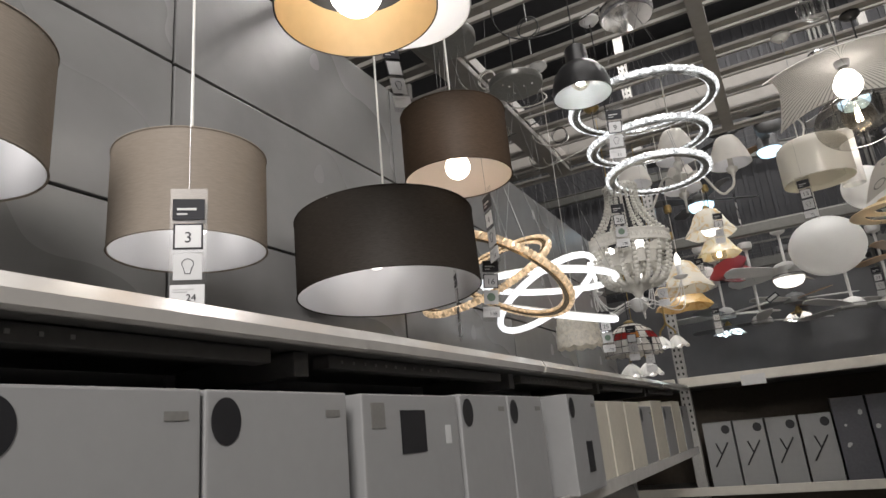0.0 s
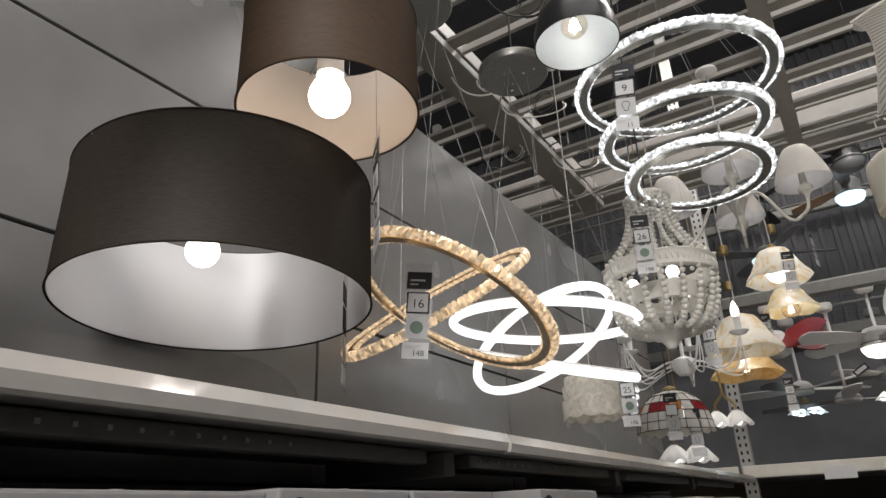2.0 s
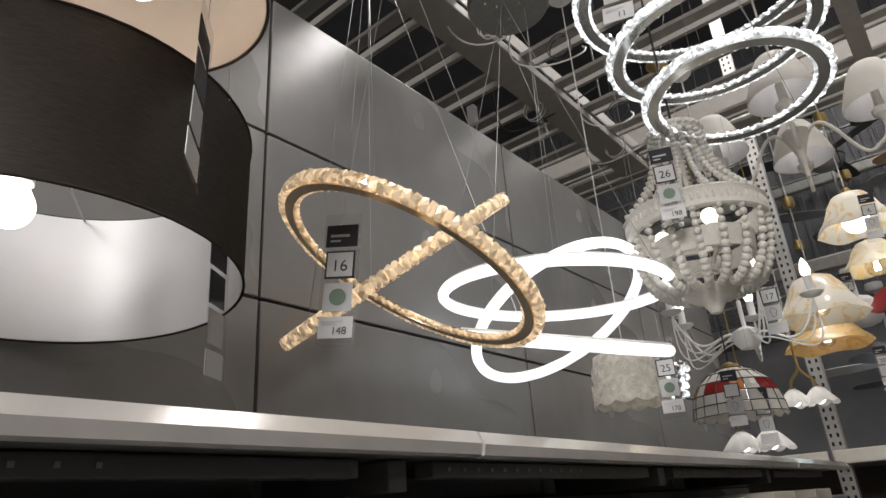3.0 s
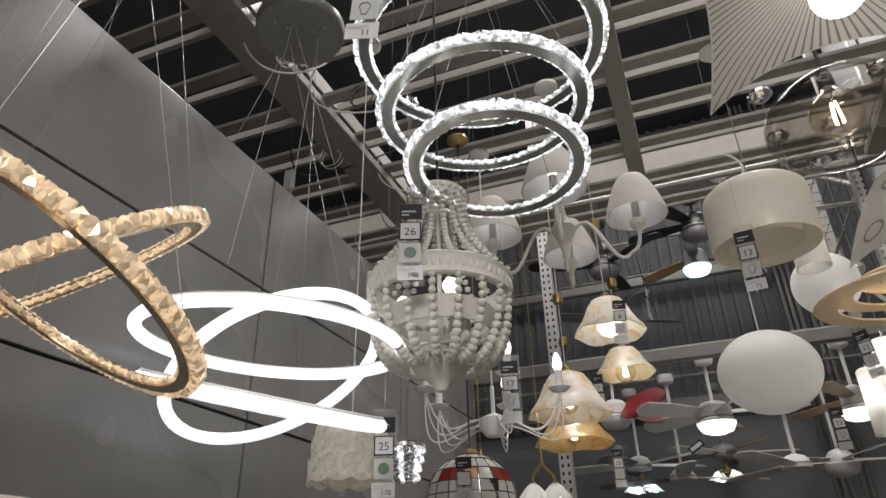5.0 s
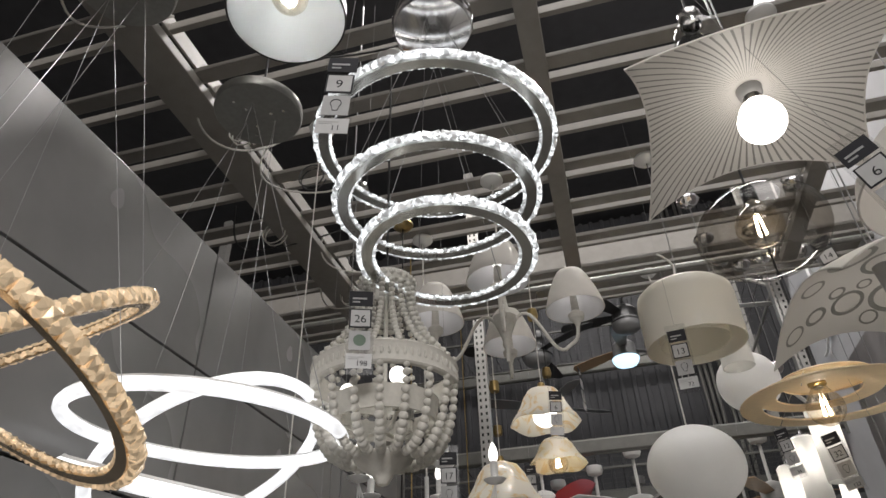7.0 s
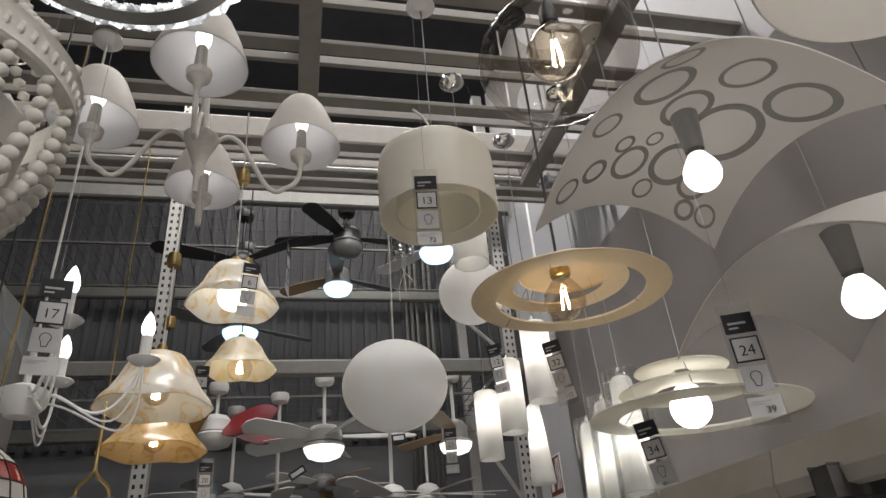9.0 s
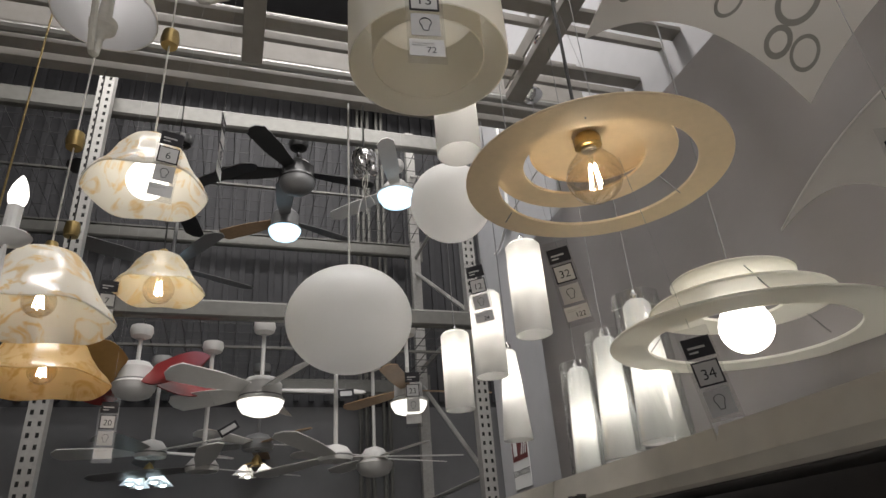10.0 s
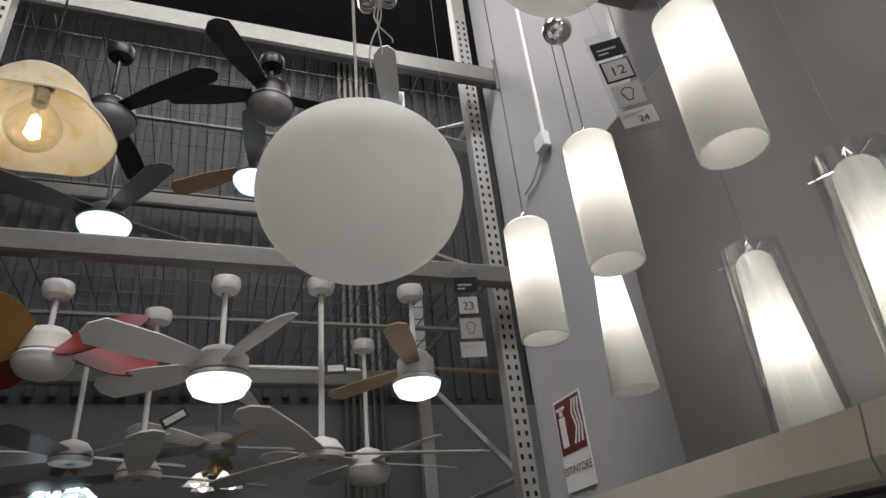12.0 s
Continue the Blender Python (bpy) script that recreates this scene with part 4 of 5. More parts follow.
# ---- lace drum, crystal cup, leaded glass lamp, petal spots ----
LACE = (-0.80, 2.95, 1.975)
ob = thing("pendant_lamp", LACE, "cream lace drum pendant with a scalloped hem", "pendant lamp")
bm = bmesh.new()
NSEG = 72
rows = []
for j in range(7):
    t = j / 6
    rr = 0.108 - 0.016 * t
    rows.append([bm.verts.new((rr * math.cos(2 * math.pi * k / NSEG), rr * math.sin(2 * math.pi * k / NSEG), 0.0 + 0.135 * t - (0.010 * abs(math.sin(k * math.pi * 12 / NSEG)) if j == 0 else 0))) for k in range(NSEG)])
for a, b in zip(rows, rows[1:]):
    for k in range(NSEG):
        bm.faces.new((a[k], a[(k + 1) % NSEG], b[(k + 1) % NSEG], b[k]))
part("shade", bm, M_LACE, ob, smooth=True)
for j, (zz, n) in enumerate(((0.035, 12), (0.085, 12))):
    for k in range(n):
        a = 2 * math.pi * (k + 0.5 * j) / n
        rr = 0.108 - 0.016 * zz / 0.135 + 0.001
        c = Vector((rr * math.cos(a), rr * math.sin(a), zz))
        u, v = Vector((-math.sin(a), math.cos(a), 0)), Vector((0, 0, 1))
        bm = bmesh.new()
        for rad in (0.02, 0.010):
            tube([c + rad * (math.cos(q * math.pi / 8) * u + math.sin(q * math.pi / 8) * v) for q in range(16)], 0.0016, 4, bm, True)
        part("lace_rosette", bm, M_CHALK, ob)
a_bulb(ob, (0, 0, 0.06), 0.022, G_WHITE)
holder(ob, 0.1)
drop(ob, LACE, 0.15, M_WHITECORD, 0.002, M_WHITE)

CUP = (-0.80, 3.3, 2.02)
ob = thing("crystal_pendant", CUP, "small silver pendant with hanging glass prisms", "pendant lamp")
part("frame", lathe([(0.05, 0.09), (0.056, 0.095), (0.056, 0.105), (0.05, 0.11)], 32, True), M_CHROME, ob)
for k in range(16):
    a = 2 * math.pi * k / 16
    bm = bmesh.new()
    for q in range(4):
        rr = 0.053 - 0.006 * q
        ball(bm, (rr * math.cos(a), rr * math.sin(a), 0.085 - q * 0.026), 0.010, 1, 1.2)
    # every third string glows by itself, as painted glints on the prisms
    part("prism_string", bm, G_CRYST if k % 3 == 0 else M_CHROME, ob)
drop(ob, CUP, 0.1, M_STEELCORD, 0.002, M_CHROME)

TIFF = (-0.70, 3.6, 1.965)
ob = thing("leaded_glass_lamp", TIFF, "domed leaded glass pendant with red and orange band", "pendant lamp")
rim = [(0.155, 0.0), (0.150, 0.035), (0.142, 0.072), (0.120, 0.112), (0.085, 0.145), (0.045, 0.165), (0.025, 0.168)]
NP = 18
bm_came = bmesh.new()
for j in range(len(rim) - 1):
    (r0, z0), (r1, z1) = rim[j], rim[j + 1]
    n = NP if j < 4 else 9
    for k in range(n):
        a0, a1 = 2 * math.pi * (k + 0.03) / n, 2 * math.pi * (k + 0.97) / n
        am = (a0 + a1) / 2
        bm = bmesh.new()
        sag = 0.010 if j == 0 else 0
        pts = []
        for r, z, a in ((r0, z0 + 0.002, a0), (r0, z0 + 0.002 - sag, am), (r0, z0 + 0.002, a1), (r1, z1 - 0.002, a1), (r1, z1 - 0.002, am), (r1, z1 - 0.002, a0)):
            pts.append(Vector((r * math.cos(a), r * math.sin(a), z)))
        vo = [bm.verts.new(p) for p in pts]
        vi = [bm.verts.new(p * 0.985) for p in pts]
        bm.faces.new(vo)
        bm.faces.new(vi)
        for q in range(6):
            bm.faces.new((vo[q], vo[(q + 1) % 6], vi[(q + 1) % 6], vi[q]))
        mm = M_TIFFWHITE if j != 2 else (M_TIFFRED, M_TIFFRED, M_TIFFORANGE, M_TIFFWHITE)[k % 4]
        part("glass_piece", bm, mm, ob)
        tube([(r0 * math.cos(a0) * 1.002, r0 * math.sin(a0) * 1.002, z0), (r1 * math.cos(a0) * 1.002, r1 * math.sin(a0) * 1.002, z1)], 0.0018, 4, bm_came)
    tube([(r0 * math.cos(q * math.pi / 18), r0 * math.sin(q * math.pi / 18), z0) for q in range(36)], 0.0018, 4, bm_came, True)
part("lead_came", bm_came, M_LEAD, ob)
part("cap", lathe([(0.03, 0.167), (0.026, 0.18), (0.006, 0.19)], 20), M_BRASS, ob, smooth=True)
a_bulb(ob, (0.03, -0.02, 0.07), 0.026, G_WHITE)
drop(ob, TIFF, 0.185, M_BLACKCORD, 0.003, M_BRASS)


def petal_lamp(at, label, n=2, r=0.05):
    ob = thing("petal_glass_lamp", at, label, "pendant lamp")
    for k in range(n):
        c = Vector((0.09 * (k - (n - 1) / 2), 0.03 * k, 0.0))
        bm = bmesh.new()
        seg = 40
        rows = []
        for j in range(8):
            t = j / 7
            rr = 0.014 + r * t ** 0.7
            rows.append([bm.verts.new(c + Vector((rr * (1 + 0.16 * t * math.sin(6 * 2 * math.pi * q / seg)) * math.cos(2 * math.pi * q / seg), rr * (1 + 0.16 * t * math.sin(6 * 2 * math.pi * q / seg)) * math.sin(2 * math.pi * q / seg), -0.07 * t + 0.008 * t * math.cos(6 * 2 * math.pi * q / seg)))) for q in range(seg)])
        for a, b in zip(rows, rows[1:]):
            for q in range(seg):
                bm.faces.new((a[q], a[(q + 1) % seg], b[(q + 1) % seg], b[q]))
        part("petal_shade", bm, M_OPAL, ob, smooth=True)
        a_bulb(ob, (c.x, c.y, c.z - 0.05), 0.022, G_WHITE)
        part("arm", tube(bezier(c + Vector((0, 0, 0.01)), c + Vector((0, 0, 0.06)), (0, 0, 0.05), (0, 0, 0.1)), 0.006, 8), M_BRASS, ob)
    part("stem", tube([(0, 0, 0.09), (0, 0, 0.25)], 0.006, 8), M_BRASS, ob)
    drop(ob, at, 0.25, M_BRASS, 0.003)
    return ob


petal_lamp((-0.62, 4.32, 2.12), "petal glass spot lamp with lit bulbs")
petal_lamp((-0.72, 3.78, 1.93), "low petal glass lamp with lit bulbs", 2, 0.055)


# ---- candle chandelier with white wires ----
CAN = (-0.65, 3.74, 2.30)
ob = thing("candle_chandelier", CAN, "white arm chandelier with flame bulbs", "chandelier")
part("hub", lathe([(0.0, -0.09), (0.03, -0.085), (0.05, -0.06), (0.052, -0.02), (0.03, -0.01), (0.008, 0.0), (0.008, 0.1)], 28), M_WHITE, ob, smooth=True)
for x, y in ((0.115, -0.18), (0.237, 0.09), (-0.27, 0.14), (-0.02, 0.26), (-0.22, -0.12)):
    for q, (dz, r) in enumerate(((-0.04, 0.0042), (-0.03, 0.003), (-0.05, 0.003))):
        g = 0.8 + 0.3 * q
        part("arm", tube(bezier((x * 0.15, y * 0.15, dz), (x * 0.4 * g, y * 0.4 * g, 0.03 - 0.03 * q), (x * 0.8 * g, y * 0.9, -0.19 - 0.03 * q), (x, y, 0.07)), r, 8), M_WHITE, ob)
    part("drip_pan", lathe([(0.004, 0.07), (0.03, 0.078), (0.042, 0.09), (0.04, 0.092), (0.004, 0.08)], 24, at=(x, y, 0)), M_WHITE, ob, smooth=True)
    part("candle_tube", tube([(x, y, 0.08), (x, y, 0.155)], 0.0145, 12), M_WHITE, ob)
    part("flame_bulb", lathe([(0.011, 0.155), (0.017, 0.168), (0.0185, 0.183), (0.014, 0.203), (0.006, 0.222), (0.0, 0.23)], 16, at=(x, y, 0)), G_WHITE, ob, "glowing flame bulb", True)
drop(ob, CAN, 0.06, M_WHITECORD, 0.004, M_WHITE)


# ---- glass bell pendants ----
def glass_bell(at, d, h, glass, glowing, bulb_r, label, kind="frosted", cord=M_WHITECORD, bulb_z=0.03):
    ob = thing("glass_bell_pendant", at, label, "pendant lamp", "glass bell pendants")
    r = d / 2
    prof = [(r, 0.0), (r * 0.93, h * 0.13), (r * 0.80, h * 0.27), (r * 0.67, h * 0.48), (r * 0.57, h * 0.70), (r * 0.42, h * 0.90), (r * 0.20, h * 0.985), (0.018, h)]
    bm = lathe(prof + [(p - 0.003, z - 0.002) for p, z in reversed(prof)], 72, True)
    for v in bm.verts:
        if v.co.z < h * 0.3:
            a = math.atan2(v.co.y, v.co.x)
            v.co.z += 0.006 * math.sin(5 * a) * (1 - v.co.z / (h * 0.3))
    part("shade", bm, glass, ob, smooth=True)
    a_bulb(ob, (0, 0, bulb_z), bulb_r, glowing, kind)
    holder(ob, h * 0.8, 0.02, h * 0.35, M_BRASS)
    drop(ob, at, h + 0.03, cord, 0.0028)
    part("chain_cup", lathe([(0.0, h + 0.33), (0.022, h + 0.33), (0.026, h + 0.35), (0.022, h + 0.38), (0.0, h + 0.385)], 16), M_BRASS, ob, smooth=True)
    return ob


glass_bell((-0.222, 4.063, 2.653), 0.296, 0.16, M_GLASSCREAM, G_BELL, 0.05, "cream marbled glass bell pendant", "frosted", M_WHITECORD, 0.036)
glass_bell((-0.243, 4.71, 2.657), 0.296, 0.14, M_GLASSYELLOW, G_FIL, 0.05, "yellow marbled glass bell pendant with filament bulb", "clear", M_BLACKCORD, 0.01)
glass_bell((-0.463, 4.28, 2.384), 0.37, 0.195, M_GLASSCREAM, G_FIL, 0.04, "large cream marbled glass bell pendant", "clear", M_WHITECORD, 0.05)
glass_bell((-0.533, 4.70, 2.338), 0.39, 0.17, M_GLASSAMBER, G_FIL, 0.04, "large amber glass bell pendant", "clear", M_BLACKCORD, 0.04)

# ---- white arm chandelier with cloth shades ----
ARM = (-0.262, 3.42, 2.60)
ob = thing("arm_chandelier", ARM, "white curved-arm chandelier with small cloth shades", "chandelier")
part("stem", lathe([(0.0, 0.06), (0.006, 0.064), (0.008, 0.11), (0.016, 0.125), (0.013, 0.14), (0.022, 0.17), (0.040, 0.215), (0.042, 0.232), (0.020, 0.255), (0.014, 0.29), (0.010, 0.34), (0.010, 0.50)], 28), M_CHALK, ob, smooth=True)
for k in range(4):
    a = math.pi * k / 2 + 0.10
    x, y = 0.248 * math.cos(a), 0.248 * math.sin(a)
    part("arm", tube(bezier((0.03 * math.cos(a), 0.03 * math.sin(a), 0.21), (x * 0.45, y * 0.45, 0.34), (x * 0.58, y * 0.58, 0.02), (x * 0.85, y * 0.85, 0.10)) + bezier((x * 0.88, y * 0.88, 0.105), (x * 0.97, y * 0.97, 0.115), (x, y, 0.14), (x, y, 0.185), 8), 0.0065, 8), M_CHALK, ob)
    part("candle_cup", lathe([(0.006, 0.165), (0.012, 0.185), (0.026, 0.198), (0.028, 0.215), (0.014, 0.228), (0.012, 0.29)], 18, at=(x, y, 0)), M_CHALK, ob, smooth=True)
    sh = [(0.103, 0.235), (0.099, 0.255), (0.084, 0.305), (0.062, 0.36), (0.046, 0.385), (0.040, 0.387)]
    part("shade", lathe(sh + [(p - 0.0015, q) for p, q in reversed(sh)], 40, True, at=(x, y, 0)), M_CLOTHWHITE, ob, smooth=True)
    part("lining", lathe([(p - 0.003, q) for p, q in sh], 40, at=(x, y, 0)), M_LINING, ob, smooth=True)
    part("bulb", lathe([(0.0, 0.36), (0.012, 0.35), (0.018, 0.33), (0.018, 0.315), (0.011, 0.285)], 16, at=(x, y, 0)), G_WHITE, ob, "dimly glowing bulb", True)
drop(ob, ARM, 0.5, M_WHITECORD, 0.004, M_WHITE)

# ---- right-hand group ----
T13 = (0.350, 3.47, 2.650)
ob = thing("pendant_lamp", T13, "cream translucent acrylic drum pendant", "pendant lamp")
sh = [(0.158, 0.0), (0.159, 0.02), (0.159, 0.158), (0.155, 0.184), (0.138, 0.201), (0.02, 0.204)]
part("shade", lathe(sh + [(p - 0.003, z - 0.003 * (p < 0.14)) for p, z in reversed(sh)], 72, True), M_ACRYL, ob, smooth=True)
part("inner_diffuser", lathe([(0.112, 0.012), (0.112, 0.14), (0.109, 0.14), (0.109, 0.012)], 48, True), M_ACRYL, ob, smooth=True)
part("hanger", tube(bezier((0, 0, 0.20), (-0.06, 0, 0.25), (0.05, 0, 0.29), (-0.05, 0, 0.37)), 0.004, 8), M_WHITECORD, ob)
drop(ob, T13, 0.204, M_STEELCORD, 0.0018, M_WHITE)

SMOKE = (0.50, 2.94, 2.71)
ob = thing("smoked_glass_pendant", SMOKE, "smoked glass globe pendant with filament bulb", "pendant lamp")
prof = [(0.165 * math.sin(a * math.pi / 20), -0.12 * math.cos(a * math.pi / 20)) for a in range(4, 18)]
g = part("globe", lathe(prof, 56), M_SMOKE, ob, smooth=True)
g.visible_shadow = False
a_bulb(ob, (0, 0, 0.02), 0.062, G_FIL, "clear")
holder(ob, 0.10, 0.02, 0.06, M_BLACKMETAL)
drop(ob, SMOKE, 0.15, M_BLACKCORD, 0.003, M_BLACKMETAL)


def sheet_lamp(at, wx, wy, droop, material, label, bulb_r, glowing, stripes=False, rings=False, bulb_dz=-0.03, turn=0.0, base=0.1, pull=0.04):
    """A square curved sheet hung over one bulb; at is the bulb's place."""
    ob = thing("curved_sheet_pendant", at, label, "pendant lamp", turn=turn)

    def surf(u, v):
        z = base - droop * (u * u * 0.75 + v * v * 0.75 + 0.5 * u * u * v * v)
        return Vector((u * wx * (1 - pull * (1 - v * v)), v * wy * (1 - pull * (1 - u * u)), z))
    N = 24
    bm = bmesh.new()
    top, low = {}, {}
    for i in range(N + 1):
        for j in range(N + 1):
            p = surf(i / N * 2 - 1, j / N * 2 - 1)
            top[i, j] = bm.verts.new(p + Vector((0, 0, 0.002)))
            low[i, j] = bm.verts.new(p - Vector((0, 0, 0.002)))
    for i in range(N):
        for j in range(N):
            bm.faces.new((top[i, j], top[i + 1, j], top[i + 1, j + 1], top[i, j + 1]))
            bm.faces.new((low[i, j], low[i, j + 1], low[i + 1, j + 1], low[i + 1, j]))
    for i in range(N):
        for e in (0, N):
            bm.faces.new((top[i, e], top[i + 1, e], low[i + 1, e], low[i, e]))
            bm.faces.new((top[e, i], top[e, i + 1], low[e, i + 1], low[e, i]))
    part("sheet", bm, material, ob, smooth=True)
    if stripes:
        bm = bmesh.new()
        for k in range(84):
            a = 2 * math.pi * (k + 0.5) / 84
            c, s = math.cos(a), math.sin(a)
            e = 1 / max(abs(c), abs(s))
            prev = None
            for q in range(15):
                t = 0.18 + 0.805 * q / 14
                w = 0.0002 + 0.0128 * (t - 0.17)
                bend = 0.10 * math.sin(t * 3.0) * math.sin(2 * a) * 1.2
                ca, sa = math.cos(a + bend * (1 - t)), math.sin(a + bend * (1 - t))
                ee = 1 + (e - 1) * t
                p1 = surf(max(-0.99, min(0.99, t * ee * ca - w * sa)), max(-0.99, min(0.99, t * ee * sa + w * ca)))
                p2 = surf(max(-0.99, min(0.99, t * ee * ca + w * sa)), max(-0.99, min(0.99, t * ee * sa - w * ca)))
                cur = (bm.verts.new(p1 - Vector((0, 0, 0.0031))), bm.verts.new(p2 - Vector((0, 0, 0.0031))))
                if prev:
                    bm.faces.new((prev[0], cur[0], cur[1], prev[1]))
                prev = cur
        tagged(part("etched_stripes", bm, M_STRIPE, ob, "grey etched radial stripes"), kind="stuff")
    if rings:
        for cu, cv, rr, w in RINGS:
            bm = bmesh.new()
            loops = []
            for q in range(32):
                a = q * math.pi / 16
                loops.append([bm.verts.new(surf(max(-0.99, min(0.99, cu + (rr + d) * math.cos(a))), max(-0.99, min(0.99, cv + (rr + d) * math.sin(a)))) - Vector((0, 0, 0.003))) for d in (-w, w)])
            for q in range(32):
                a, b = loops[q], loops[(q + 1) % 32]
                bm.faces.new((a[0], a[1], b[1], b[0]))
            part("etched_ring", bm, M_STRIPE, ob)
    a_bulb(ob, (0, 0, bulb_dz + 0.03), bulb_r, glowing)
    part("lamp_holder", lathe([(0.018, bulb_r * 1.5 + bulb_dz + 0.03), (0.024, base - 0.02), (0.026, base - 0.003)], 20), M_TAGGREY, ob, smooth=True)
    drop(ob, at, base, M_STEELCORD, 0.002, M_WHITE)
    return ob


RINGS = [(-0.2, 0.55, 0.16, 0.022), (-0.55, 0.62, 0.10, 0.02), (-0.38, 0.35, 0.08, 0.015), (0.25, 0.50, 0.20, 0.03), (0.55, 0.62, 0.13, 0.02), (0.80, 0.82, 0.09, 0.012), (0.60, 0.86, 0.08, 0.018), (0.10, 0.80, 0.09, 0.012), (0.45, 0.05, 0.30, 0.035), (-0.05, -0.1, 0.20, 0.025), (0.7, -0.5, 0.22, 0.03), (0.1, -0.6, 0.18, 0.02), (-0.5, -0.35, 0.22, 0.03), (-0.75, 0.1, 0.12, 0.015), (-0.78, 0.75, 0.10, 0.012), (-0.1, 0.28, 0.07, 0.012), (-0.7, -0.75, 0.14, 0.02)]
sheet_lamp((0.425, 2.46, 2.668), 0.245, 0.245, 0.052, M_SHEET, "square curved sheet lamp with etched stripes", 0.046, G_SOFT, stripes=True, base=0.095, turn=-5, pull=0.14)
sheet_lamp((0.706, 2.886, 2.395), 0.222, 0.25, 0.068, M_SHEET, "square curved sheet lamp with etched rings", 0.034, G_WHITE, rings=True, base=0.138, turn=6)
sheet_lamp((0.945, 2.890, 2.148), 0.215, 0.255, 0.080, M_SHEET, "plain square curved sheet lamp", 0.034, G_WHITE, base=0.14, turn=3)

DISH = (0.70, 2.36, 2.43)
ob = thing("glass_dish_pendant", DISH, "round white satin glass dish pendant", "pendant lamp")
sh = [(0.215, -0.03), (0.208, 0.0), (0.18, 0.04), (0.12, 0.075), (0.06, 0.09), (0.02, 0.092)]
part("shade", lathe(sh + [(p - 0.003, z - 0.002) for p, z in reversed(sh)], 64, True), M_SHEET, ob, smooth=True)
a_bulb(ob, (0, 0, 0.0), 0.046, G_SOFT)
holder(ob, 0.06)
drop(ob, DISH, 0.09, M_STEELCORD, 0.002, M_WHITE)


# ---- stacked disc pendants ----
def disc_ring(parent, c, ro, ri, t, material, tip, name="disc"):
    """A flat board ring, or a full disc where ri is 0, tipped about its own middle."""
    prof = [(ro - 0.002, 0.0), (ro, 0.002), (ro, t - 0.002), (ro - 0.002, t), (ri, t), (ri, 0.0)]
    ob = part(name, lathe(prof, 72, ri > 0), material, parent, smooth=True, sharp=30)
    ob.matrix_basis = Matrix.Translation(c) @ Euler([radians(a) for a in tip]).to_matrix().to_4x4()
    return ob


G_FIL_SOFT = glow("soft_filament_glow", (1.0, 0.82, 0.60), 30)
PLY = (0.665, 3.475, 2.43)
ob = thing("disc_pendant", PLY, "pale plywood pendant of stacked open rings", "pendant lamp")
disc_ring(ob, (0.018, 0.0, -0.004), 0.259, 0.194, 0.006, M_PLY, (1.2, 1, 0), "lower_ring")
disc_ring(ob, (-0.018, -0.022, 0.014), 0.178, 0.118, 0.006, M_PLY, (1.2, 1, 0), "middle_ring")
disc_ring(ob, (0.008, -0.032, 0.046), 0.130, 0.0, 0.006, M_PLY, (1.2, 1, 0), "upper_disc")
for k in range(3):
    a = 2 * math.pi * k / 3
    part("spacer_wire", tube([(0.21 * math.cos(a), 0.21 * math.sin(a), -0.015), (0.10 * math.cos(a), 0.10 * math.sin(a), 0.08)], 0.0012, 5), M_STEELCORD, ob)
a_bulb(ob, (-0.028, -0.062, -0.046), 0.052, G_FIL_SOFT, "clear")
part("lamp_holder", lathe([(0.004, 0.046), (0.022, 0.046), (0.026, 0.040), (0.026, 0.022), (0.021, 0.018), (0.014, 0.018)], 24, at=(-0.028, -0.062, 0.0)), M_BRASS, ob, "brass lamp holder", True)
drop(ob, PLY, 0.13, M_BLACKCORD, 0.004, M_BLACKMETAL)

WD = (0.972, 3.505, 2.148)
ob = thing("disc_pendant", WD, "cream white pendant of stacked open rings", "pendant lamp")
disc_ring(ob, (0.018, 0.016, -0.028), 0.271, 0.195, 0.006, M_PLYWHITE, (2, 1.5, 0), "lower_ring")
disc_ring(ob, (0.0, 0.0, 0.028), 0.175, 0.08, 0.006, M_PLYWHITE, (2, 1.5, 0), "middle_ring")
disc_ring(ob, (-0.016, -0.014, 0.077), 0.118, 0.02, 0.006, M_PLYWHITE, (2.5, 1.2, 0), "upper_disc")
for k in range(3):
    a = 2 * math.pi * k / 3
    part("spacer_wire", tube([(0.21 * math.cos(a), 0.21 * math.sin(a), -0.015), (0.10 * math.cos(a), 0.10 * math.sin(a), 0.08)], 0.0012, 5), M_STEELCORD, ob)
a_bulb(ob, (-0.018, -0.018, -0.02), 0.05, G_SOFT)
holder(ob, 0.06, 0.022, 0.06, M_STEEL)
drop(ob, WD, 0.12, M_STEELCORD, 0.002, M_WHITE)

# ---- globes ----
GL = (0.394, 4.687, 2.577)
ob = thing("globe_pendant", GL, "large flattened white opal globe pendant", "pendant lamp")
bm = lathe([(0.0, -0.19)] + [(0.222 * math.sin(a * math.pi / 28), -0.19 * math.cos(a * math.pi / 28)) for a in range(1, 27)] + [(0.03, 0.189)], 72)
part("globe", bm, M_GLOBE, ob, smooth=True)
drop(ob, GL, 0.188, M_WHITECORD, 0.004, M_WHITE)
SPH = (0.611, 4.129, 2.75)
ob = thing("globe_pendant", SPH, "round white opal glass globe pendant", "pendant lamp")
part("globe", lathe([(0.0, -0.122)] + [(0.122 * math.sin(a * math.pi / 24), -0.122 * math.cos(a * math.pi / 24)) for a in range(1, 23)] + [(0.02, 0.121)], 56), M_GLOBE, ob, smooth=True)
drop(ob, SPH, 0.12, M_STEELCORD, 0.003, M_CHROME)


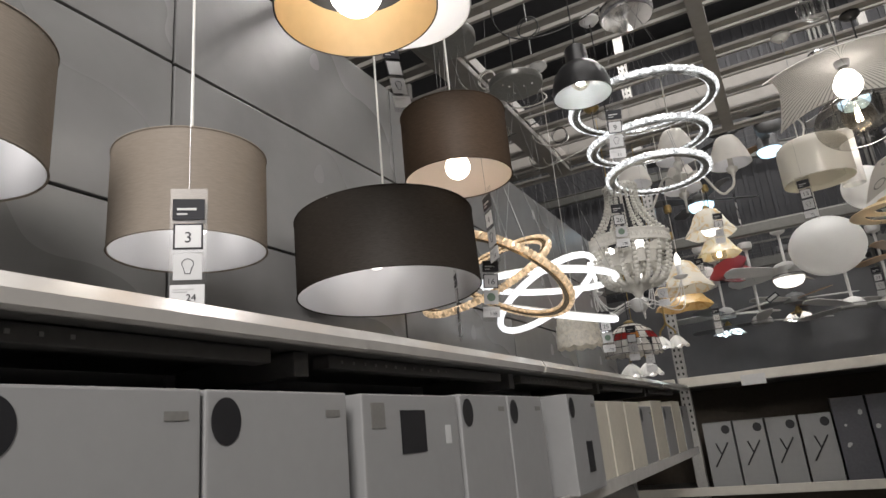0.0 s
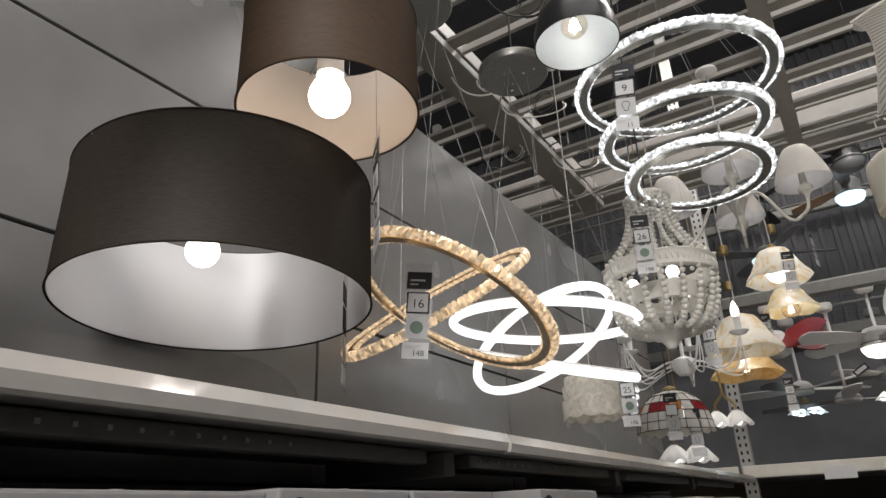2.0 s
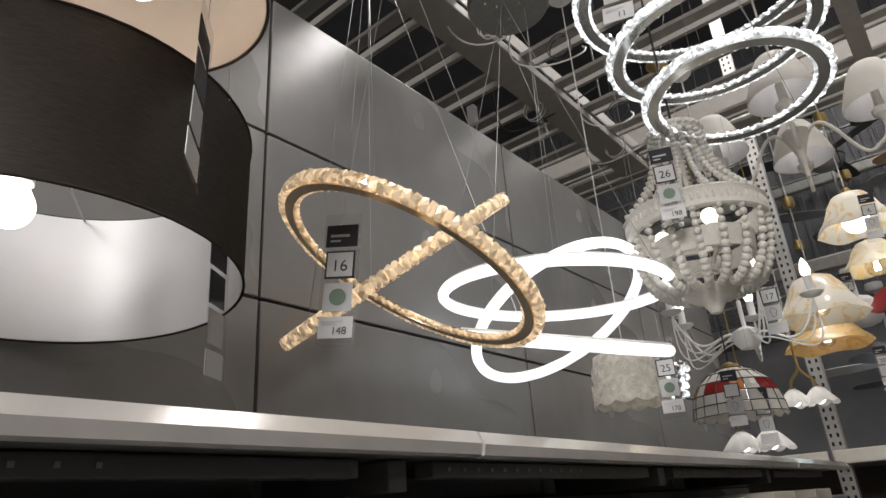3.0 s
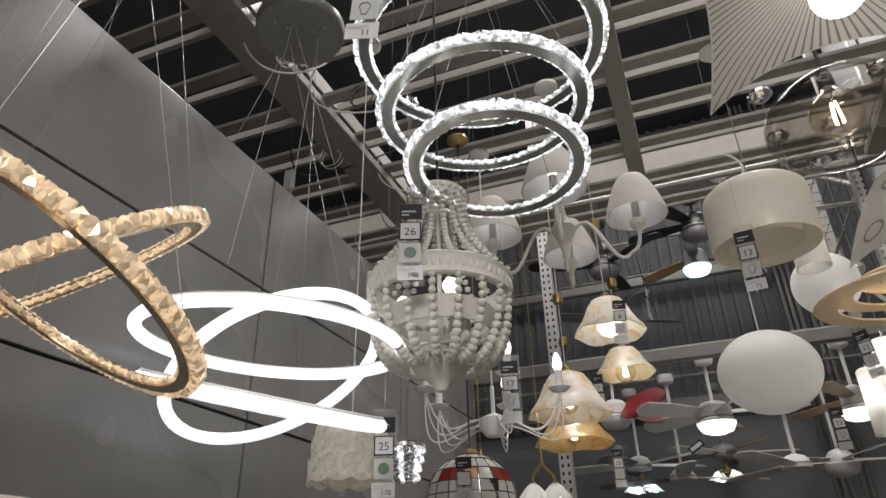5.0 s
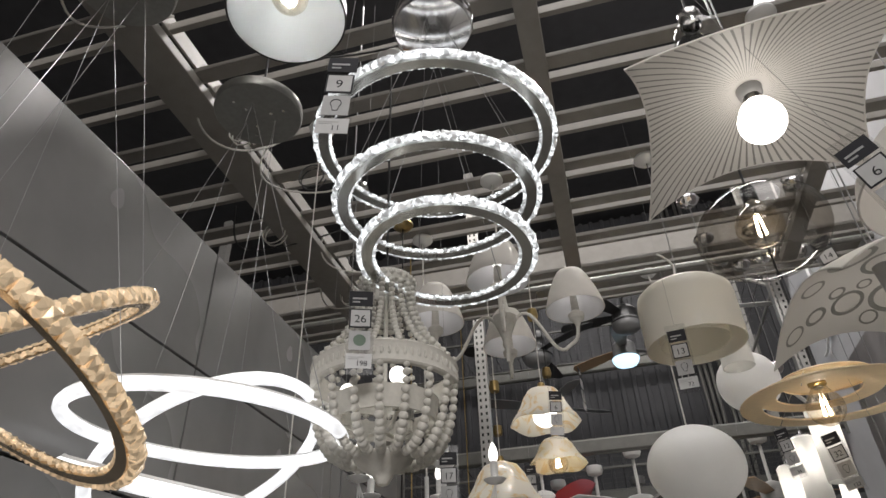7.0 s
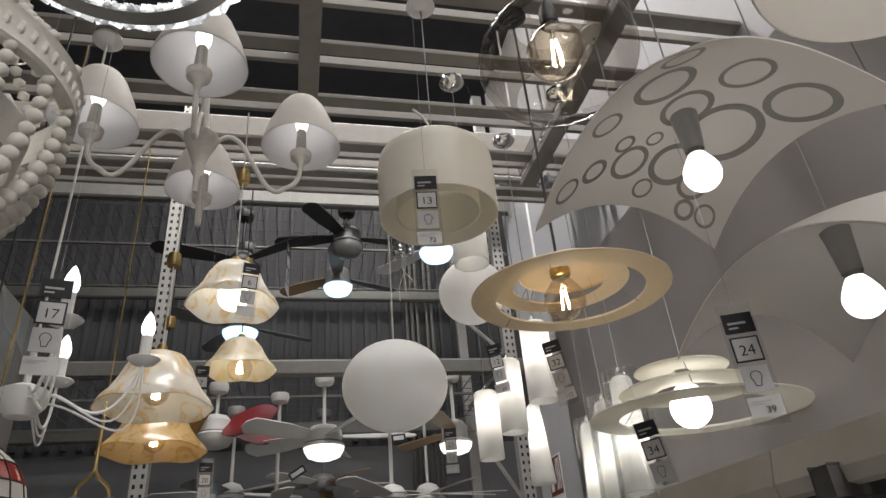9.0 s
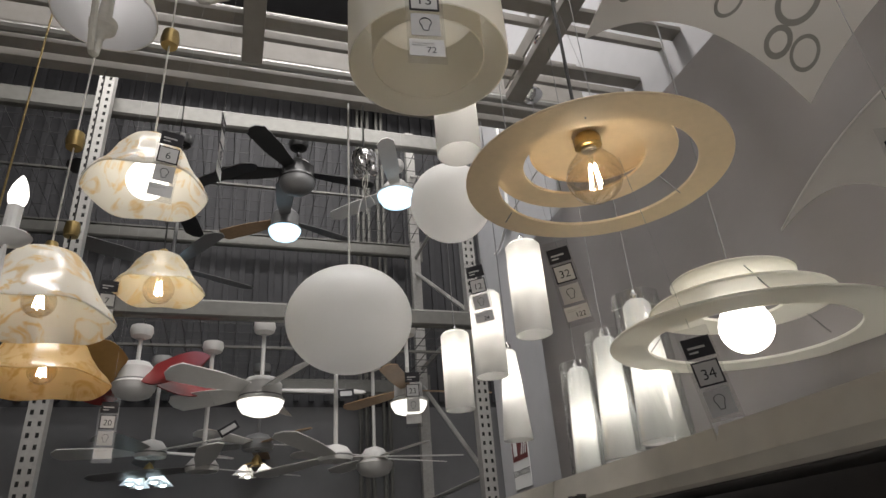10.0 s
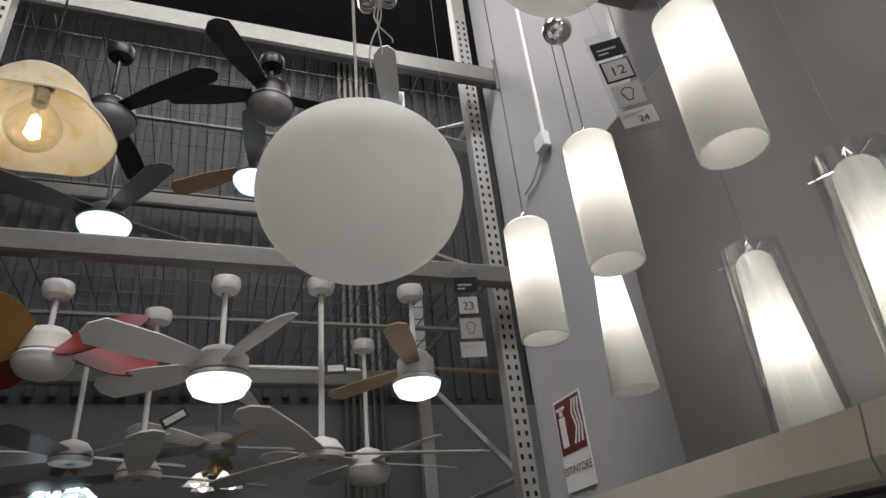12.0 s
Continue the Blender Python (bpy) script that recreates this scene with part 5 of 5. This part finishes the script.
# ---- glass cylinders and cones ----
def cylinder_pendant(at, d, h, label, cone=None, low=0.6):
    """A lit white glass cylinder; at is the middle of its lower rim."""
    ob = thing("glass_cylinder_pendant", at, label, "pendant lamp", "lit glass cylinders")
    r0, r1 = d / 2, (cone or d) / 2
    prof = [(r0, 0.0), (r1, h - 0.012), (r1 - 0.010, h - 0.001), (0.012, h)]
    part("shade", lathe(prof + [(p - 0.003, z - 0.003 * (p < r1 - 0.005)) for p, z in reversed(prof)], 40, True), M_OPAL, ob, smooth=True)
    part("bulb", lathe([(0.0, h * 0.42), (0.018, h * 0.44), (0.022, h * 0.5), (0.022, h * 0.74), (0.012, h * 0.82)], 16), G_TUBE, ob, "glowing lamp inside", True)
    part("cap", lathe([(0.012, h), (0.014, h + 0.012), (0.005, h + 0.03)], 16), M_CHROME, ob, smooth=True)
    drop(ob, at, h, M_STEELCORD, 0.0018, M_CHROME)
    return ob


G_TUBE = glow("inner_lamp_glow", (1.0, 0.93, 0.84), 7.4)
cylinder_pendant((0.822, 4.118, 2.334), 0.104, 0.288, "lit white glass cylinder pendant")
cylinder_pendant((0.809, 4.428, 2.303), 0.104, 0.288, "lit white glass cylinder pendant")
cylinder_pendant((0.783, 4.687, 2.258), 0.104, 0.285, "lit white glass cylinder pendant")
cylinder_pendant((0.525, 3.80, 2.69), 0.112, 0.30, "lit white glass cylinder pendant hung high")
cylinder_pendant((1.003, 4.72, 2.158), 0.106, 0.335, "lit white glass cone pendant", 0.056)


def jacket_pendant(at, label):
    """A lit white glass cone inside a clear glass jacket."""
    ob = thing("glass_cone_pendant", at, label, "pendant lamp", "jacketed glass cones")
    h = 0.335
    prof = [(0.055, 0.0), (0.033, h - 0.012), (0.024, h), (0.01, h + 0.001)]
    part("shade", lathe(prof + [(p - 0.003, z - 0.002) for p, z in reversed(prof)], 40, True), M_OPAL, ob, smooth=True)
    j = part("clear_jacket", lathe([(0.068, -0.012), (0.056, h + 0.015), (0.054, h + 0.015), (0.066, -0.012)], 40, True), M_CLEAR, ob, "clear glass jacket", True)
    j.visible_shadow = False
    part("bulb", lathe([(0.0, h * 0.28), (0.02, h * 0.31), (0.024, h * 0.40), (0.014, h * 0.60)], 16), G_TUBE, ob, "glowing lamp inside", True)
    part("cap", lathe([(0.01, h), (0.012, h + 0.012), (0.004, h + 0.03)], 16), M_CHROME, ob, smooth=True)
    for k in range(3):
        a = 2 * math.pi * k / 3
        part("jacket_pin", tube([(0.02 * math.cos(a), 0.02 * math.sin(a), h - 0.002), (0.066 * math.cos(a), 0.066 * math.sin(a), h - 0.004)], 0.0018, 5), M_CHROME, ob)
    drop(ob, at, h, M_STEELCORD, 0.0015, M_CHROME)
    return ob


jacket_pendant((1.09, 4.383, 1.985), "lit white glass cone in a clear jacket")
jacket_pendant((1.025, 4.092, 1.985), "lit white glass cone in a clear jacket")
jacket_pendant((0.955, 3.812, 1.98), "lit white glass cone in a clear jacket")


# ---- ceiling fans in the rack ----
def fan(at, label, blades, length, width, blade_mats, body, top, light=None, light_r=0.12, spin=0.0, dropr=0.012, pitch=12, shape="straight", motor=(0.09, 0.09), uplift=0.0, angles=None):
    """A ceiling fan; at is the middle of its lamp or motor's underside."""
    ob = thing("ceiling_fan", at, label, "ceiling fan", "display ceiling fans")
    mr, mh = motor
    top = (3.165 if at[2] < 3.1 else 4.395) - at[2]
    part("motor", lathe([(0.02, 0.02), (mr, 0.022), (mr * 1.05, 0.04), (mr, 0.06), (mr, mh), (mr * 0.7, mh + 0.035), (0.025, mh + 0.05)], 36), body, ob, smooth=True)
    part("seam_ring", lathe([(mr * 1.055, 0.044), (mr * 1.065, 0.048), (mr * 1.055, 0.052)], 36), M_FANGREY, ob)
    part("down_rod", tube([(0, 0, mh + 0.03), (0, 0, top - 0.02)], dropr, 10), body, ob)
    part("ceiling_cup", lathe([(0.02, top - 0.075), (0.055, top - 0.06), (0.065, top - 0.03), (0.06, top), (0.0, top + 0.002)], 28), body, ob, smooth=True)
    for k in range(blades):
        a = angles[k] if angles else 360 * k / blades + spin
        bm = bmesh.new()
        n = 12
        rows = []
        for j in range(n + 1):
            t = j / n
            x = mr * 0.9 + t * (length - mr * 0.9)
            if shape == "straight":
                w = width * (0.62 + 0.38 * min(1, t * 2.2)) * (1 if t < 0.93 else math.sqrt(max(0.05, 1 - ((t - 0.93) / 0.075) ** 2)))
            else:
                w = width * (0.35 + 1.15 * math.sin(math.pi * min(1, 0.12 + 0.83 * t)))
            rows.append((x, w, uplift * t))
        topv = [(bm.verts.new((x, -w / 2, z + 0.003)), bm.verts.new((x, w / 2, z + 0.003))) for x, w, z in rows]
        lowv = [(bm.verts.new((x, -w / 2, z - 0.003)), bm.verts.new((x, w / 2, z - 0.003))) for x, w, z in rows]
        for j in range(n):
            bm.faces.new((topv[j][0], topv[j + 1][0], topv[j + 1][1], topv[j][1]))
            bm.faces.new((lowv[j][0], lowv[j][1], lowv[j + 1][1], lowv[j + 1][0]))
            bm.faces.new((topv[j][0], lowv[j][0], lowv[j + 1][0], topv[j + 1][0]))
            bm.faces.new((topv[j][1], topv[j + 1][1], lowv[j + 1][1], lowv[j][1]))
        bm.faces.new((topv[0][0], topv[0][1], lowv[0][1], lowv[0][0]))
        bm.faces.new((topv[n][0], lowv[n][0], lowv[n][1], topv[n][1]))
        bl = part("blade", bm, blade_mats[k % len(blade_mats)], ob)
        bl.matrix_basis = pose(0, 0, mh * 0.75, 0, 0, a) @ pose(0, 0, 0, pitch, 0, 0)
    if light is not None:
        bm = lathe([(light_r, 0.02), (light_r * 0.97, 0.0), (light_r * 0.8, -light_r * 0.28), (light_r * 0.45, -light_r * 0.42), (0.0, -light_r * 0.46)], 36)
        part("lamp_bowl", bm, light, ob, "glowing lamp bowl" if light in (G_FANCOOL, G_FANWARM) else "white lamp bowl", True)
        part("lamp_collar", lathe([(light_r * 1.02, 0.02), (light_r * 1.04, 0.03), (mr * 0.9, 0.06)], 36), body, ob, smooth=True)
    return ob


G_FANWARM = glow("fan_bowl_glow", (1.0, 0.95, 0.86), 1.0)
G_FANCOOL = glow("fan_cool_glow", (0.50, 0.76, 0.95), 1.25)
fan((0.164, 6.311, 2.67), "white five-blade ceiling fan with lit bowl", 5, 0.60, 0.14, [M_FANWHITE], M_FANWHITE, 0.40, G_FANWARM, 0.128, 2, motor=(0.115, 0.12), shape="straight", pitch=24)
fan((1.018, 6.284, 2.66), "white ceiling fan with light wood blades", 3, 0.55, 0.10, [M_WOOD], M_FANWHITE, 0.42, G_FANWARM, 0.108, 4, motor=(0.085, 0.13))
fan((0.308, 6.144, 4.05), "black ceiling fan with dull bowl", 3, 0.52, 0.12, [M_FANBLACK], M_FANBLACK, 0.28, M_FANGREY, 0.115, 58, motor=(0.10, 0.13), pitch=10, angles=(-125, 168, 8))
fan((0.281, 6.783, 4.04), "grey ceiling fan with a cool lit bowl", 3, 0.55, 0.12, [M_FANGREY, M_WOOD, M_FANGREY], M_FANGREY, 0.30, G_FANCOOL, 0.115, 25, motor=(0.10, 0.14))
fan((0.994, 6.27, 4.10), "white ceiling fan with a cool lit bowl", 3, 0.60, 0.11, [M_FANWHITE], M_FANWHITE, 0.25, G_FANCOOL, 0.13, 10)
fan((-0.44, 6.733, 3.63), "grey ceiling fan with a cool lit bowl", 4, 0.6, 0.13, [M_FANGREY], M_FANGREY, 0.55, G_FANCOOL, 0.128, 30)
fan((-0.42, 6.25, 3.92), "black ceiling fan with a dull bowl", 3, 0.6, 0.13, [M_FANBLACK], M_FANBLACK, 0.45, M_FANGREY, 0.12, 80)
fan((0.58, 6.261, 2.33), "white ceiling fan on a long rod", 3, 0.75, 0.12, [M_FANWHITE], M_FANWHITE, 0.75, None, 0.1, 2, 0.013, motor=(0.09, 0.06), pitch=8)
fan((-0.13, 6.70, 2.36), "white ceiling fan on a long rod", 3, 0.72, 0.13, [M_FANWHITE, M_FANGREY, M_FANWHITE], M_FANWHITE, 0.66, None, 0.1, 35, 0.013, motor=(0.09, 0.06), pitch=10)
fan((-0.52, 6.45, 2.79), "ceiling fan with red and ochre paddle blades", 4, 0.46, 0.21, [M_FANRED, M_FANRED, M_FANOCHRE, M_FANRED], M_FANWHITE, 0.42, M_FANWHITE, 0.115, -25, motor=(0.10, 0.12), shape="paddle", pitch=48, angles=(-35, 25, -140, 150))
fan((0.19, 7.15, 2.56), "dark wood ceiling fan over petal lights", 5, 0.56, 0.12, [M_FANWHITE, M_WOOD, M_FANGREY], M_FANGREY, 0.50, None, 0.1, 12, motor=(0.10, 0.08))
fan((-0.45, 7.02, 2.50), "pale ceiling fan over petal lights", 5, 0.56, 0.13, [M_FANWHITE, M_FANGREY], M_FANWHITE, 0.55, None, 0.1, 30, motor=(0.09, 0.08), pitch=18)
fan((0.95, 7.0, 2.42), "white ceiling fan with a dull bowl", 4, 0.6, 0.12, [M_FANWHITE], M_FANWHITE, 0.7, M_FANWHITE, 0.12, 20)


def petal_cluster(at, glowing, label):
    ob = thing("petal_light_kit", at, label, "fan light", "petal light kits")
    for k in range(4):
        a = 2 * math.pi * k / 4 + 0.5
        c = Vector((0.085 * math.cos(a), 0.085 * math.sin(a), 0))
        bm = bmesh.new()
        seg = 24
        rows = []
        for j in range(5):
            t = j / 4
            rows.append([bm.verts.new(c + Vector(((0.012 + 0.042 * t) * (1 + 0.15 * t * math.sin(5 * 2 * math.pi * q / seg)) * math.cos(2 * math.pi * q / seg) + 0.02 * t * math.cos(a), (0.012 + 0.042 * t) * (1 + 0.15 * t * math.sin(5 * 2 * math.pi * q / seg)) * math.sin(2 * math.pi * q / seg) + 0.02 * t * math.sin(a), -0.06 * t))) for q in range(seg)])
        for r0, r1 in zip(rows, rows[1:]):
            for q in range(seg):
                bm.faces.new((r0[q], r0[(q + 1) % seg], r1[(q + 1) % seg], r1[q]))
        part("petal_shade", bm, M_OPAL, ob, smooth=True)
        part("bulb", ball(bmesh.new(), (c.x * 1.2, c.y * 1.2, -0.045), 0.022, 2), glowing, ob, "glowing bulb", True)
        part("arm", tube([(0, 0, 0.03), (c.x, c.y, 0.0)], 0.006, 6), M_BRASS, ob)
    part("hub", lathe([(0.0, -0.01), (0.03, 0.0), (0.035, 0.03), (0.02, 0.06), (0.0, 0.08)], 20), M_BRASS, ob, smooth=True)


petal_cluster((0.19, 7.15, 2.48), G_SOFT, "petal glass light kit with lit bulbs")
petal_cluster((-0.45, 7.02, 2.42), G_COOL, "petal glass light kit with cool lit bulbs")


# ---- price tags ----
def price_tag(at, number, price, turn=0.0, lean=0.0, group="price tags", cards=True, green=False, strip=True):
    """A clear strip of four cards; at is the middle of its number card."""
    ob = new("price_tag")
    tagged(ob, "clear price tag strip with black and white cards", "price tag", group)
    ob.matrix_basis = Matrix.Translation(at) @ Euler((0, radians(lean), radians(turn))).to_matrix().to_4x4()
    f = part("film", box((-0.029, -0.0005, -0.125), (0.029, 0.0005, 0.085)), M_FILM, ob, "clear plastic strip")
    f.visible_shadow = False
    part("header_card", box((-0.025, -0.002, 0.030), (0.025, -0.001, 0.066)), M_TAGBLACK, ob, "black header card")
    part("header_bar", box((-0.018, -0.0028, 0.046), (0.012, -0.0022, 0.050)), M_TAGGREY, ob)
    part("header_bar", box((-0.018, -0.0028, 0.038), (-0.002, -0.0022, 0.041)), M_TAGGREY, ob)
    bm = box((-0.023, -0.002, -0.021), (0.023, -0.001, 0.023))
    nc = part("number_card", bm, M_TAGBLACK, ob, "white number card with black frame")
    part("number_field", box((-0.020, -0.0028, -0.018), (0.020, -0.0021, 0.020)), M_TAGWHITE, nc)
    upright = Matrix.Translation((0, -0.0034, -0.002)) @ Euler((radians(90), 0, 0)).to_matrix().to_4x4()
    lettering("number", number, 0.026, M_TAGBLACK, nc, upright)
    pc = part("pictogram_card", box((-0.022, -0.002, -0.072), (0.022, -0.001, -0.028)), M_TAGGREY, ob, "grey pictogram card")
    if green:
        bm = lathe([(0.013, 0), (0.013, 0.0006), (0.0, 0.0007)], 20)
        d = part("green_mark", bm, M_TAGGREEN, pc)
        d.matrix_basis = Matrix.Translation((0, -0.0022, -0.05)) @ Euler((radians(90), 0, 0)).to_matrix().to_4x4()
    else:
        pts = [(0.009 * math.sin(a), -0.0026, -0.046 + 0.009 * math.cos(a)) for a in [-2.4 + 0.48 * q for q in range(11)]]
        bm = tube(pts + [(0.004, -0.0026, -0.062), (-0.004, -0.0026, -0.062)], 0.0007, 4, None, True)
        part("lamp_pictogram", bm, M_TAGBLACK, pc)
    pr = part("price_card", box((-0.026, -0.002, -0.112), (0.026, -0.001, -0.080)), M_TAGWHITE, ob, "white price card")
    part("text_bar", box((-0.022, -0.0028, -0.0885), (0.010, -0.0022, -0.0865)), M_TAGGREY, pr)
    part("text_bar", box((-0.022, -0.0028, -0.0925), (0.0, -0.0022, -0.0905)), M_TAGGREY, pr)
    if price:
        lettering("price", price, 0.016, M_TAGBLACK, pr, Matrix.Translation((0.006, -0.0034, -0.102)) @ Euler((radians(90), 0, 0)).to_matrix().to_4x4())
    part("thread", tube([(0, 0, 0.085), (0.002, 0, (3.46 if at[1] < 4.55 else 3.661) - at[2])], 0.0005, 4), M_STEELCORD, ob)
    return ob


for at, number, price, turn, lean, green in (
    ((-0.762, 0.672, 1.968), "3", "24", 42, 0, False),
    ((-0.714, 1.781, 2.071), "16", "148", 30, 5, True),
    ((-0.555, 1.45, 2.15), "4", "24", -42, -3, False),
    ((-0.439, 2.516, 2.397), "26", "198", 22, 0, True),
    ((-0.310, 2.064, 2.583), "9", "11", 15, 4, False),
    ((-0.431, 3.198, 2.246), "17", "", 14, 0, False),
    ((-0.634, 2.807, 2.025), "25", "178", 20, 0, True),
    ((-0.66, 3.42, 2.03), "", "", 14, 0, False),
    ((-0.60, 3.50, 1.97), "", "", 16, 0, False),
    ((0.262, 3.215, 2.530), "13", "72", -8, 0, False),
    ((0.729, 2.947, 2.078), "24", "39", -22, -1, False),
    ((0.799, 3.44, 2.021), "34", "123", -28, -8, False),
    ((0.717, 3.717, 2.331), "32", "122", -30, -8, False),
    ((0.678, 4.147, 2.486), "12", "24", -30, -6, False),
    ((-0.370, 4.592, 2.572), "7", "", 12, 0, False),
    ((-0.356, 4.846, 2.257), "20", "", 10, 0, False),
    ((0.612, 4.683, 2.323), "23", "", -12, 0, False),
    ((-0.16, 3.90, 2.66), "6", "", 10, 4, False),
    ((0.478, 2.28, 2.373), "6", "11", -30, -14, False),
    ((-0.05, 3.95, 2.76), "", "", 80, 0, False),
    ((0.725, 3.2, 2.753), "14", "", -25, -6, False),
    ((-0.745, 1.60, 2.0), "", "", -55, 2, False),
    ((-0.70, 1.27, 2.56), "", "", 60, -10, False),
):
    price_tag(at, number or " ", price, turn, lean, green=green)


# ---- small tickets, spare canopies and spots ----
def ticket(at, turn, tip, w=0.11, h=0.05, label="white shelf ticket in a black frame"):
    ob = new("ticket")
    tagged(ob, label, "ticket", "fan tickets")
    ob.matrix_basis = Matrix.Translation(at) @ Euler((0, radians(tip), radians(turn))).to_matrix().to_4x4()
    part("frame", box((-w / 2, -0.002, -h / 2), (w / 2, 0.002, h / 2), 0.001), M_TAGBLACK, ob)
    part("card", box((-w / 2 + 0.012, -0.004, -h / 2 + 0.012), (w / 2 - 0.012, -0.0025, h / 2 - 0.012)), M_TAGWHITE, ob)
    part("thread", tube([(0, 0, h / 2), (0.0, 0, 3.16 - at[2])], 0.0007, 4), M_STEELCORD, ob)
    return ob


ticket((0.003, 6.383, 2.559), 0, -32)
ticket((0.62, 6.15, 2.70), 0, -4, 0.09, 0.05)
spot = thing("spot_cluster", (0.456, 4.687, 3.272), "chrome spot cluster with loose white wires", "spot light")
part("body", lathe([(0.0, -0.03), (0.05, -0.03), (0.055, -0.015), (0.05, 0.02), (0.02, 0.035), (0.006, 0.05)], 28), M_CHROME, spot, smooth=True)
for k in range(3):
    a = 2.1 * k
    part("spot_head", lathe([(0.0, -0.05), (0.02, -0.045), (0.024, -0.02), (0.016, 0.0)], 16, at=(0.035 * math.cos(a), 0.035 * math.sin(a), -0.02)), M_CHROME, spot, smooth=True)
part("rod", tube([(0, 0, 0.04), (0, 0, 0.389)], 0.004, 6), M_WIRE, spot)
for k in range(3):
    part("loose_wire", tube(bezier((0.02 * k, 0, -0.03), (0.05 - 0.06 * k, 0.02, -0.14), (-0.04 + 0.05 * k, 0, -0.18), (0.03 * k - 0.02, 0.01, -0.30 + 0.05 * k)), 0.0022, 6), M_WHITECORD, spot)
gp = thing("clear_glass_pendant", (0.40, 2.56, 3.06), "small clear glass pendant with a chrome cup", "pendant lamp")
j = part("globe", lathe([(0.055 * math.sin(a * math.pi / 16), -0.055 * math.cos(a * math.pi / 16)) for a in range(3, 14)], 32), M_CLEAR, gp, smooth=True)
j.visible_shadow = False
part("cup", lathe([(0.024, 0.045), (0.03, 0.06), (0.028, 0.09), (0.006, 0.10)], 24), M_CHROME, gp, smooth=True)
drop(gp, (0.40, 2.56, 3.06), 0.1, M_BLACKCORD, 0.003, M_CHROME)
for x, y, z in ((0.805, 4.428, 2.91),):
    cb = thing("cord_grip", (x, y, z), "round chrome cord grip on a lamp cable", "cord grip", "cord grips")
    part("ball", lathe([(0.0, -0.03)] + [(0.034 * math.sin(a * math.pi / 12), -0.03 * math.cos(a * math.pi / 12)) for a in range(1, 12)] + [(0.0, 0.03)], 24), M_CHROME, cb, smooth=True)
    part("wire", tube([(0.006, 0, 0.025), (0.006, 0, (3.47 if y < 4.55 else 3.661) - z)], 0.0015, 5), M_STEELCORD, cb)
